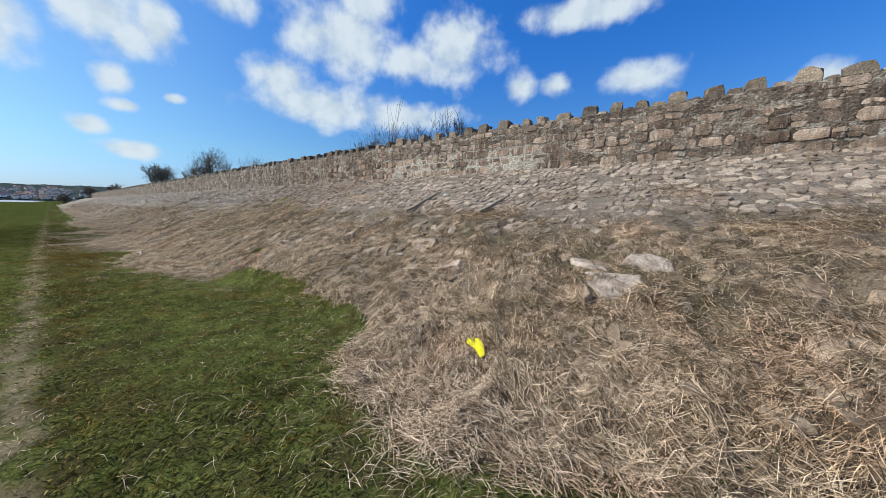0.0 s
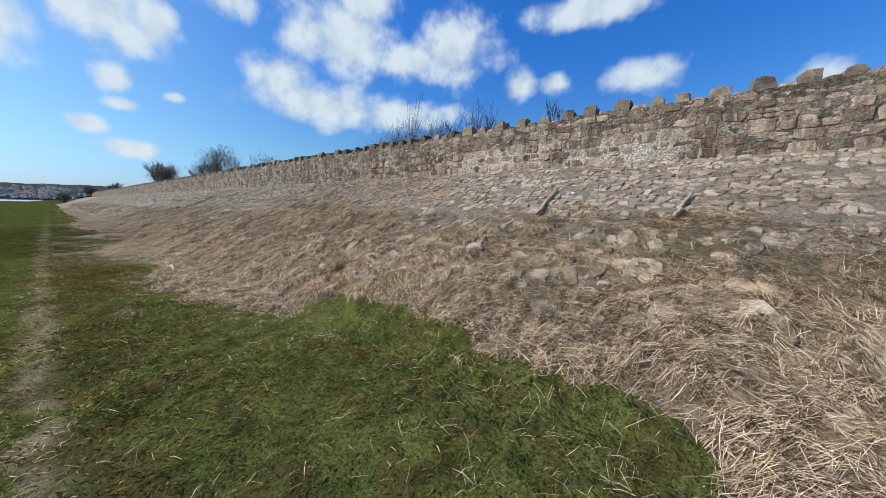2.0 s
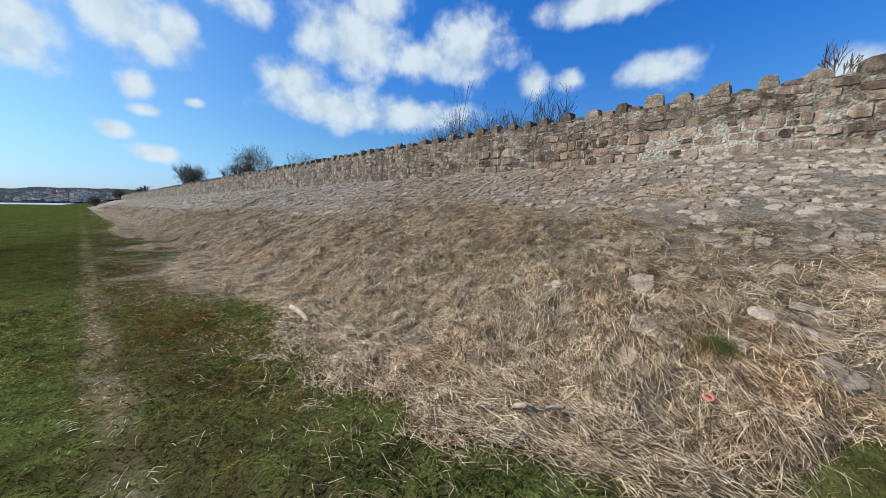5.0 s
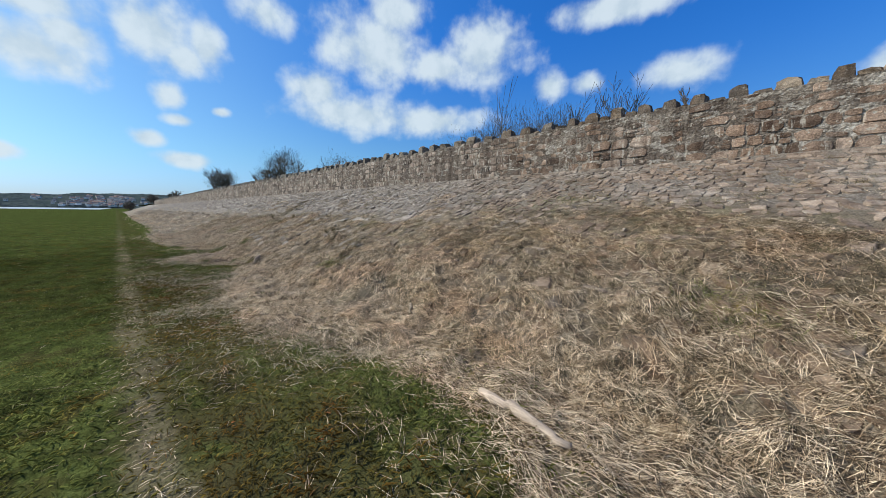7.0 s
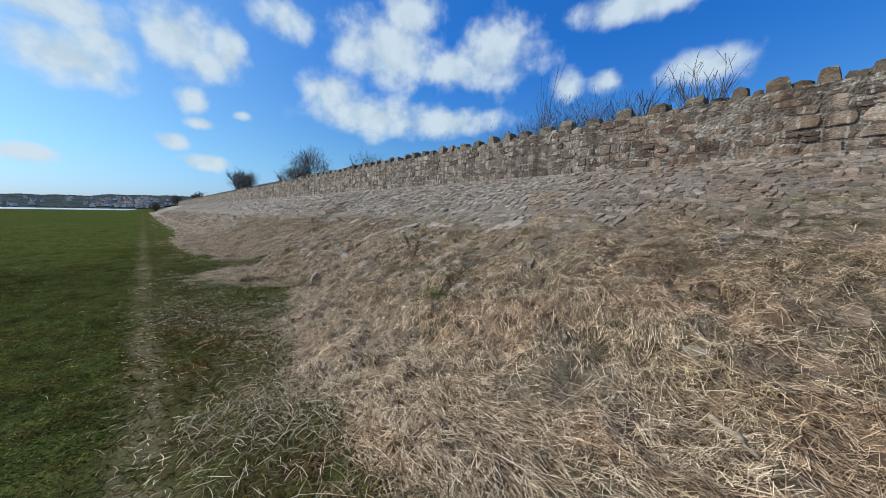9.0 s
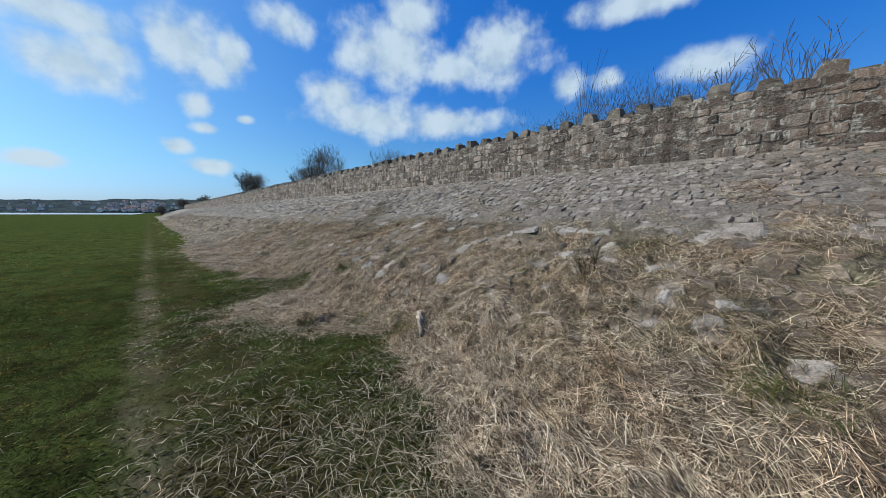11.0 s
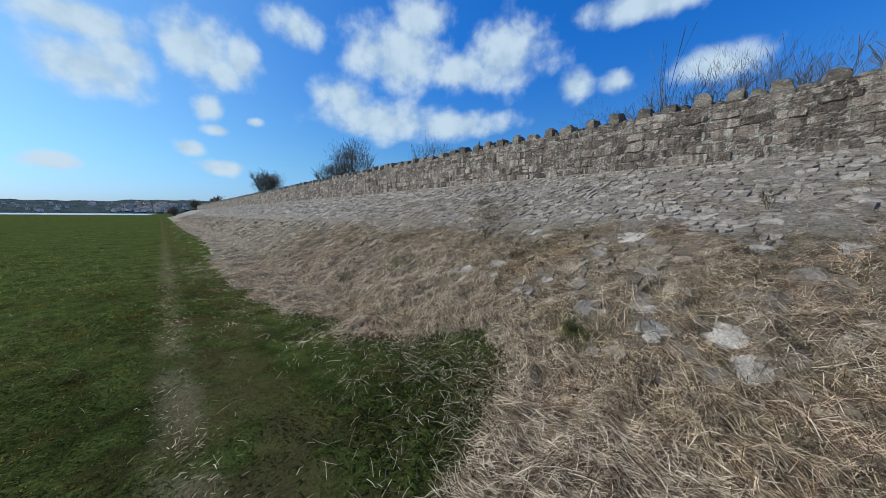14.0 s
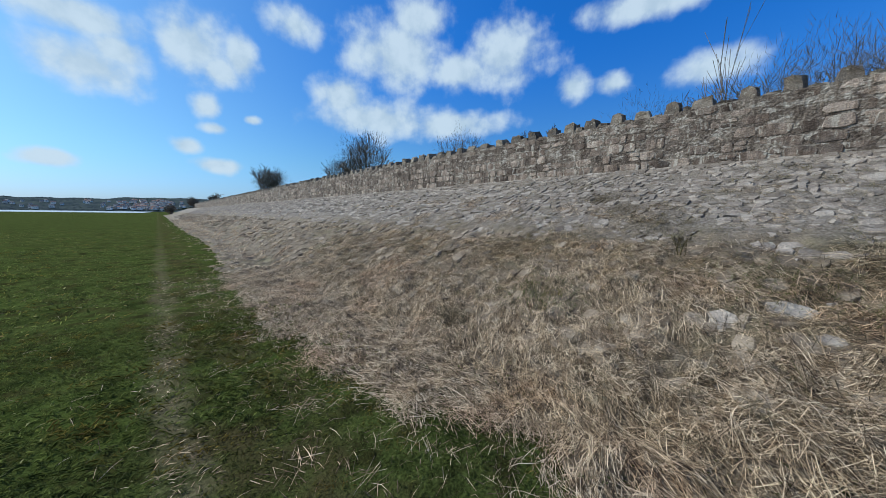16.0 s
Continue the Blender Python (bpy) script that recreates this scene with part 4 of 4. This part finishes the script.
c = 20000
xs, ys = rng.uniform(0.0, 2.5, c * 5), rng.uniform(13.5, 25, c * 5)
keep = (xs < edge(ys)) & (rng.uniform(size=c * 5) < 0.75 * np.exp(-(edge(ys) - xs) / np.where((np.abs(ys - 15.3) < 1.5) | (np.abs(ys - 19.3) < 1.3), 1.3, 0.45)) * np.clip(0.6 + 0.8 * waves(xs, ys, 2.0, 95), 0, 1))
xs, ys = xs[keep][:c], ys[keep][:c]
c = len(xs)
loose = strands(c, xs, ys, ground_z(xs, ys) + rng.uniform(0.02, 0.05, c), rng.uniform(0.04, 0.16, c), rng.uniform(0.002, 0.004, c), rng.normal(1.4, 1.1, c), rng.normal(0, 0.2, c), rng.uniform(0, 0.02, c), m_dull, "loose_straw", rng.normal(0, 0.05, c))
c = 6000
xs, ys = rng.normal(-0.15, 0.10, c), rng.uniform(2, 34, c)
keep = rng.uniform(size=c) < np.clip(0.55 + 0.8 * waves(xs * 0, ys, 3.0, 96), 0.05, 1)
xs, ys = xs[keep] + 0.05 * waves(xs[keep] * 0, ys[keep], 1.2, 71), ys[keep]
c = len(xs)
trail = strands(c, xs, ys, ground_z(xs, ys) + rng.uniform(0.012, 0.035, c), rng.uniform(0.02, 0.075, c), rng.uniform(0.002, 0.0045, c), rng.normal(0.2, 0.9, c), rng.normal(0, 0.15, c), rng.uniform(0, 0.008, c), m_straw, "loose_straw", rng.normal(0, 0.03, c))
tagged(new("loose_straw", trail), "pale trampled straw bits along the trodden strip", "straw", kind="stuff")
tagged(new("loose_straw", loose), "swathe of loose straws strewn over the grass edge", "straw", kind="stuff")

# ---------------------------------------------------------------- single things on the bank


def rod(points, radii, sides=8, knobs=0.0, seed=0):
    """A tapered stick along points, closed at both ends."""
    r = np.random.default_rng(seed)
    v, f = [], []
    pts = [Vector(p) for p in points]
    for i, (p, rad) in enumerate(zip(pts, radii)):
        d = (pts[min(i + 1, len(pts) - 1)] - pts[max(i - 1, 0)]).normalized()
        a = d.orthogonal().normalized()
        b = d.cross(a)
        for j in range(sides):
            w = 2 * math.pi * j / sides
            v.append(p + (a * math.cos(w) + b * math.sin(w)) * rad * (1 + knobs * r.uniform(-1, 1)))
    for i in range(len(pts) - 1):
        for j in range(sides):
            k = (j + 1) % sides
            f.append((i * sides + j, i * sides + k, (i + 1) * sides + k, (i + 1) * sides + j))
    f.append(tuple(range(sides))[::-1])
    f.append(tuple((len(pts) - 1) * sides + j for j in range(sides)))
    return [tuple(q) for q in v], f


def lying(name, a, b, rad, mat, label, category, seed, lift=0.03, stub=False):
    """A stick or log that lies on the bank from a to b (x, y)."""
    r = np.random.default_rng(seed)
    pts, radii = [], []
    for i in range(9):
        u = i / 8
        x, y = a[0] + (b[0] - a[0]) * u, a[1] + (b[1] - a[1]) * u
        x, y = x + r.uniform(-0.3, 0.3) * rad, y + r.uniform(-0.9, 0.9) * rad
        zz = max(float(turf_z(np.array(x), np.array(y))), float(bank_z(np.array(x), np.array(y)))) + lift
        pts.append((x, y, zz + rad * 0.7))
        radii.append(rad * (1.0 - 0.35 * u) * (0.75 if i in (0, 8) else 1) * (1 + r.uniform(-0.12, 0.12)))
    v, f = rod(pts, radii, 9, 0.10, seed)
    ob = tagged(new(name, mesh_of(name, v, f, mat, True)), label, category)
    if stub:
        p = Vector(pts[6])
        v, f = rod([p, p + Vector((0.04, 0.05, 0.045)), p + Vector((0.06, 0.08, 0.07))], [rad * 0.5, rad * 0.4, rad * 0.25], 6, 0.1, seed)
        child("branch_stub", mesh_of("branch_stub", v, f, mat, True), ob)
    return ob


lying("log", (5.40, 5.26), (6.72, 5.36), 0.037, m_log, "crooked grey-brown driftwood log across the stones", "log", 3, 0.035, True)
lying("log", (5.48, 3.28), (6.42, 3.10), 0.033, m_log, "straight grey-brown driftwood log across the stones", "log", 4, 0.035)
lying("driftwood", (1.67, 12.25), (1.57, 11.5), 0.042, m_drift, "bleached pale driftwood stick at the bank's foot", "driftwood", 5, 0.02)
lying("driftwood", (1.66, 8.79), (1.91, 8.51), 0.020, m_drift, "thin bleached stick lying at the grass edge", "driftwood", 6, 0.05)
lying("driftwood", (2.37, 20.15), (2.17, 19.88), 0.040, m_drift, "short pale pinkish driftwood piece with a stub", "driftwood", 7, 0.02, True)
lying("driftwood", (2.54, 14.1), (2.34, 13.9), 0.026, m_branch, "weathered driftwood stick half sunk in straw", "driftwood", 8, 0.02)
lying("driftwood", (2.97, 18.96), (2.99, 18.73), 0.018, m_drift, "small bleached stick lying on the straw", "driftwood", 10, 0.02)
lying("stick", (2.77, 6.12), (3.04, 6.18), 0.014, m_log, "dark thin stick on the straw", "stick", 9, 0.02)


def scrap():
    """A crumpled piece of yellow plastic sheet, thick enough to see."""
    r = np.random.default_rng(5)
    bm = bmesh.new()
    out = [(-0.13, 0.05), (-0.06, 0.09), (0.03, 0.085), (0.10, 0.02), (0.15, -0.07), (0.11, -0.115), (0.05, -0.07), (0.0, -0.03), (-0.06, -0.015), (-0.12, 0.0)]
    face = bm.faces.new([bm.verts.new((x, y, 0)) for x, y in out])
    bmesh.ops.triangulate(bm, faces=[face])
    bmesh.ops.subdivide_edges(bm, edges=bm.edges[:], cuts=2, use_grid_fill=True)
    for v in bm.verts:
        v.co.z = 0.006 * math.sin(v.co.x * 22) + 0.005 * math.cos(v.co.y * 31) + r.uniform(-0.003, 0.003)
    top = bm.faces[:]
    ext = bmesh.ops.extrude_face_region(bm, geom=top)
    for v in [g for g in ext["geom"] if isinstance(g, bmesh.types.BMVert)]:
        v.co.z += 0.006
    bmesh.ops.recalc_face_normals(bm, faces=bm.faces[:])
    me = bpy.data.meshes.new("plastic_scrap")
    bm.to_mesh(me)
    bm.free()
    me.materials.append(m_yellow)
    return me


ob = tagged(new("plastic_scrap", scrap()), "crumpled bright yellow plastic scrap on straw", "litter")
ob.matrix_basis = bedded(2.50, 1.43, 0.045, -72) @ Matrix.Diagonal((0.72, 1.15, 0.6, 1))


def ring_mesh(rad, tube, mat, name):
    v, f = [], []
    for i in range(16):
        a = 2 * math.pi * i / 16
        for j in range(8):
            b = 2 * math.pi * j / 8
            v.append(((rad + tube * math.cos(b)) * math.cos(a), (rad + tube * math.cos(b)) * math.sin(a), tube * math.sin(b)))
            f.append((i * 8 + j, (i + 1) % 16 * 8 + j, (i + 1) % 16 * 8 + (j + 1) % 8, i * 8 + (j + 1) % 8))
    return mesh_of(name, v, f, mat, True)


ob = tagged(new("plastic_ring", ring_mesh(0.026, 0.009, m_red, "plastic_ring")), "small faded red plastic ring on straw", "litter")
ob.matrix_basis = slope_pose(2.50, 7.76, over(2.50, 7.76) + 0.035, 20)
ob = tagged(new("shell", mesh_of("shell", *FLAT[3], m_white, True)), "small white shell on the stones", "shell")
ob.matrix_basis = slope_pose(6.47, 4.94, 0.085, 20) @ Matrix.Diagonal((0.05, 0.07, 0.03, 1))

ob = tagged(new("block", mesh_of("block", *BLOCKS[2], m_olive)), "small yellow-green mossy stone block on straw", "stone")
ob.matrix_basis = bedded(3.64, 19.5, -0.01, 25) @ Matrix.Diagonal((0.08, 0.11, 0.05, 1))
for i, (x, y, w, l) in enumerate(SLABS):
    pale = i < 3 or x > 4.6 or (w * l > 0.1 and y > 15)
    ob = tagged(new("flat_stone", (pale_mesh if pale else brown_mesh)[i % len(pale_mesh)]),
                "pale flat sandstone slab showing through the straw" if pale else "brown silted sandstone slab sunk in the straw", "stone", "bare slabs")
    ob.matrix_basis = bedded(x, y, 0.002 if i < 3 else -0.016 if x > 4.6 else -0.008, rng.uniform(-12, 12)) @ Matrix.Diagonal((w, l, 0.055 if i < 3 else 0.045, 1))

# ---------------------------------------------------------------- shrubs and trees


def bare_plant(seed, height, spread, stems, depth, thick, lean=0.0, upright=0.6, fine=0.004):
    """Leafless branching: stems that fork into thinner twigs. Returns trunk and twig shapes."""
    r = random.Random(seed)
    store = {0: [[], []], 1: [[], []]}

    def grow(p, d, length, rad, level):
        pts, radii = [p], [rad]
        q = p
        parts = 3 if level < 2 else 1
        for i in range(parts):
            d = (d + Vector((r.uniform(-1, 1), r.uniform(-1, 1), r.uniform(-0.3, 0.8) * upright)) * 0.22).normalized()
            q = q + d * length / parts
            pts.append(q)
            radii.append(max(fine, rad * (1 - 0.22 * (i + 1))))
        k = 0 if level == 0 else 1
        v, f = rod(pts, radii, 5 if level == 0 else 3)
        base = len(store[k][0])
        store[k][0].extend(v)
        store[k][1].extend(tuple(i + base for i in g) for g in f)
        if level < depth:
            for _ in range(r.randint(3, 4) if level else r.randint(4, 6)):
                u = r.uniform(0.35, 1.0)
                i = min(parts - 1, int(u * parts))
                at = pts[i].lerp(pts[i + 1], u * parts - i)
                nd = (d + Vector((r.uniform(-1, 1), r.uniform(-1, 1), r.uniform(-0.3, 0.9))) * spread).normalized()
                grow(at, nd, length * r.uniform(0.45, 0.72), rad * 0.5, level + 1)

    for s in range(stems):
        a = r.uniform(0, 2 * math.pi)
        out = Vector((math.cos(a), math.sin(a), 0))
        grow(out * 0.12 * height * r.random() * (stems > 1), (out * spread * 0.5 + Vector((lean, 0, 1))).normalized(), height * r.uniform(0.45, 0.62), thick, 0)
    return store


def twig_cloud(store, count, height, fine, seed, wide=0.42):
    """The fine outer twigs of a round crown: thin three-sided slivers that point up and outwards."""
    r = np.random.default_rng(seed)
    for _ in range(count):
        q = r.normal(0, 1, 3)
        q = q / np.linalg.norm(q) * r.uniform(0.15, 1) ** 0.5 * (1 + 0.26 * math.sin(q[0] * 2.6 + seed) + 0.2 * math.sin(q[1] * 3.4 + 2 * seed))
        p = Vector((q[0] * wide * height, q[1] * wide * height, height * (0.74 + 0.36 * q[2])))
        d = (Vector(q) * 0.8 + Vector((0, 0, 0.7)) + Vector(r.uniform(-0.7, 0.7, 3))).normalized() * height * r.uniform(0.05, 0.11)
        a = d.orthogonal().normalized() * fine * 0.55
        b = d.cross(a).normalized() * fine * 0.55
        k = len(store[0])
        store[0].extend(tuple(w) for w in (p + a, p - a * 0.5 + b, p - a * 0.5 - b, p + d))
        store[1].extend(((k, k + 1, k + 3), (k + 1, k + 2, k + 3), (k + 2, k, k + 3)))


def plant(name, x, y, z, label, category, seed, height, spread, stems, depth, thick, upright=0.6, lean=0.0, fine=0.004, mat=None, cloud=0):
    st = bare_plant(seed, height, spread, stems, depth, thick, lean, upright, fine)
    if cloud:
        twig_cloud(st[1], cloud, height, fine, seed)
    e = tagged(new(name), label, category)
    e.matrix_basis = pose(x, y, z)
    child("trunk", mesh_of("trunk", st[0][0], st[0][1], mat or m_twig), e)
    child("crown", mesh_of("crown", st[1][0], st[1][1], mat or m_twig), e)
    return e


WEEDS_ON_WALL = [(6.35, 0.75), (6.2, 0.45), (12.0, 0.6), (31.0, 0.6), (30.2, 0.5)]      # y, height
LAND = 3.05
plant("tree", 15.0, 87.0, LAND, "dense dark leafless thorn tree behind the wall", "tree", 11, 5.6, 0.7, 7, 3, 0.14, fine=0.035, cloud=3000)
plant("tree", 13.1, 53.5, LAND, "round leafless thorn tree behind the wall", "tree", 12, 3.3, 0.6, 6, 3, 0.07, fine=0.018, cloud=2600)
plant("tree", 14.3, 51.5, LAND, "spreading leafless thorn tree behind the wall", "tree", 13, 5.0, 0.6, 7, 3, 0.08, fine=0.018, cloud=3200)
plant("sapling", 24.6, 29.0, LAND, "tall thin leafless sapling behind the wall", "tree", 14, 8.6, 0.12, 1, 2, 0.045, 2.4, fine=0.016, mat=m_sapling)
plant("sapling", 25.4, 27.0, LAND, "taller thin leafless sapling behind the wall", "tree", 15, 10.8, 0.12, 1, 2, 0.05, 2.4, fine=0.016, mat=m_sapling)
plant("shrub", 22.2, 18.6, LAND, "leafless spreading shrub with curved twigs", "shrub", 16, 6.2, 0.7, 3, 3, 0.06, 0.9, fine=0.014)
plant("shrub", 24.2, 17.0, LAND, "leafless shrub of few curved twigs", "shrub", 17, 6.8, 0.7, 3, 3, 0.06, 0.9, fine=0.014)
for i, (x, y, h) in enumerate([(25.0, 23.5, 7.0), (26.2, 21.5, 7.0), (21.0, 24.2, 6.3), (23.0, 26.4, 6.4), (22.5, 22.0, 6.2), (24.0, 31.5, 6.2), (15.5, 40.0, 4.0)]):
    plant("bramble", x, y, LAND, "low tangle of leafless brambles behind the wall", "shrub", 30 + i, h * 0.92, 0.8, 6, 3, 0.03, 0.5, fine=0.011, cloud=1000)
plant("tree", 3.5, 172.0, 0.3, "dark leafless thorn tree at the far end of the bank", "tree", 21, 3.2, 0.9, 10, 3, 0.16, fine=0.06, cloud=2000)
plant("tree", 9.0, 160.0, 2.3, "dark leafless thorn tree at the far end of the bank", "tree", 22, 3.6, 0.9, 10, 3, 0.14, fine=0.06, cloud=2000)
plant("tree", 14.0, 150.0, LAND, "leafless thorn tree beyond the wall's far end", "tree", 23, 4.2, 0.9, 10, 3, 0.14, fine=0.06)
for i, (x, y, h) in enumerate([(3.70, 18.65, 0.58), (4.6, 25.9, 0.34), (4.75, 24.0, 0.22), (2.8, 23.3, 0.16), (6.0, 22.1, 0.38)]):
    plant("dead_weed", x, y, max(0, x - TOE_X) * RISE + 0.01, "small dead weed standing in the straw", "weed", 50 + i, h, 0.6, 6, 2, 0.004, 0.9, fine=0.0015, mat=m_tuft)

for i, (y, h) in enumerate(WEEDS_ON_WALL):
    plant("dead_weed", WALL_X + WALL_D - 0.05, y, WALL_TOP - 0.02, "thin dead weed growing on the wall top", "weed", 70 + i, h, 0.5, 3, 2, 0.012, 1.2, fine=0.006)

# ---------------------------------------------------------------- distance


def hill_z(x, y):
    a = np.degrees(np.arctan2(x, y))
    top = 50 + 26 * np.clip((a + 12) / 26, 0, 1) + 5.0 * waves(a * 0.35, a * 0, 1.0, 81) + 3.0 * waves(a * 1.4, a * 0, 1.0, 82)
    r = np.hypot(x, y)
    return top * np.clip((r - 1400) / 620, 0, 1) ** 0.8 - 0.5


A, Rr = np.radians(np.arange(-55, 40, 0.5)), np.linspace(1400, 2600, 24)
AA, RR = np.meshgrid(A, Rr)
X, Y = RR * np.sin(AA), RR * np.cos(AA)
v = np.stack([X, Y, hill_z(X, Y)], -1).reshape(-1, 3)
i = np.arange(v.shape[0]).reshape(AA.shape)
f = np.stack([i[:-1, :-1], i[:-1, 1:], i[1:, 1:], i[1:, :-1]], -1).reshape(-1, 4)
hill = tagged(new("far_hill", mesh_of("far_hill", v, f, m_hill_haze, True)), "low wooded hill across the estuary", "hill", kind="structure")

tet = np.array([(0.5, 0, 0), (-0.25, 0.43, 0), (-0.25, -0.43, 0), (0.05, 0.02, 0.55), (0.4, 0.35, 0.25), (-0.45, 0.1, 0.28), (0.1, -0.45, 0.25)])
tf = np.array([(0, 4, 3), (4, 1, 3), (1, 5, 3), (5, 2, 3), (2, 6, 3), (6, 0, 3)])
c = 18000
a, r = np.radians(rng.uniform(-55, 38, c)), rng.uniform(1405, 2100, c)
open_town = (np.abs(np.degrees(a) + 1) < 4) & (rng.uniform(size=c) < 0.35)
a, r = a[~open_town], r[~open_town]
c = len(a)
size = rng.uniform(4, 9.5, c)
x, y = r * np.sin(a), r * np.cos(a)
p = np.stack([x, y, hill_z(x, y) - 1], -1)
v = (p[:, None] + (tet * (1.3, 1.3, 0.45))[None] * size[:, None, None] * rng.uniform(0.7, 1.3, (c, 7, 1))).reshape(-1, 3)
f = (np.arange(c)[:, None, None] * 7 + tf[None]).reshape(-1, 3)
tagged(new("far_woods", mesh_of("far_woods", v, f, m_wood_haze)), "dark bare woods on the hill across the estuary", "woods", kind="stuff")


def house_meshes(w, d, h, r):
    wall = ([(-w, -d, -2), (w, -d, -2), (w, d, -2), (-w, d, -2), (-w, -d, h), (w, -d, h), (w, d, h), (-w, d, h), (-w, 0, h + r), (w, 0, h + r)],
            [(0, 1, 5, 4), (2, 3, 7, 6), (1, 2, 6, 9, 5), (3, 0, 4, 8, 7)])
    o, t = 0.4, 0.35
    roof = ([(-w - o, -d - o, h - 0.2), (w + o, -d - o, h - 0.2), (w + o, 0, h + r + t), (-w - o, 0, h + r + t), (-w - o, d + o, h - 0.2), (w + o, d + o, h - 0.2),
             (-w - o, -d - o, h - 0.5), (w + o, -d - o, h - 0.5), (-w - o, d + o, h - 0.5), (w + o, d + o, h - 0.5)],
            [(0, 1, 2, 3), (3, 2, 5, 4), (6, 7, 1, 0), (8, 4, 5, 9), (6, 0, 3, 4, 8), (1, 7, 9, 5, 2)])
    pane = ([(-w * 0.6, -d - 0.05, 1.0), (-w * 0.15, -d - 0.05, 1.0), (-w * 0.15, -d - 0.05, 2.4), (-w * 0.6, -d - 0.05, 2.4),
             (-w * 0.6, -d + 0.1, 1.0), (-w * 0.15, -d + 0.1, 1.0), (-w * 0.15, -d + 0.1, 2.4), (-w * 0.6, -d + 0.1, 2.4)],
            [(0, 1, 2, 3), (0, 4, 5, 1), (2, 6, 7, 3), (1, 5, 6, 2), (4, 0, 3, 7)])
    return [mesh_of(k, *g, m) for k, g, m in (("wall", wall, m_house), ("roof", roof, m_roof), ("window", pane, m_pane))]


kinds = [house_meshes(3.6, 3.2, 4.4, 2.4), house_meshes(5.0, 3.4, 4.6, 2.5), house_meshes(3.4, 3.0, 3.4, 2.2)]
for i in range(180):
    a = radians(rng.choice((-3.4, -1.6, -0.6, 0.6)) + rng.normal(0, 0.7) if i < 120 else rng.uniform(-24, 8))
    r = 1420 + 330 * rng.uniform() ** 1.3
    x, y = r * math.sin(a), r * math.cos(a)
    k = kinds[i % 3]
    e = tagged(new("house"), ("white rendered house with a slate roof on the far hill", "stone house with a dark roof on the far hill")[i % 2], "house", "houses across the estuary")
    e.matrix_basis = pose(x, y, float(hill_z(np.array(x), np.array(y))) + 3.0, 0, 0, rng.uniform(-40, 40) - math.degrees(a))
    child("wall", k[0], e)
    child("roof", k[1], e)
    child("window", k[2], e)
    child("window", k[2], e, m=pose(3.6, 0, 0))

# ---------------------------------------------------------------- pieces of the bank and the wall
for i, m in near_spots:
    child("stone", flat_mesh[i], bank, m=m)
for i, m in wall_spots:
    child("stone", wall_mesh[i], parapet, m=m)
for i, m in cope_spots:
    child("coping_stone", cope_mesh[i], parapet, m=m)
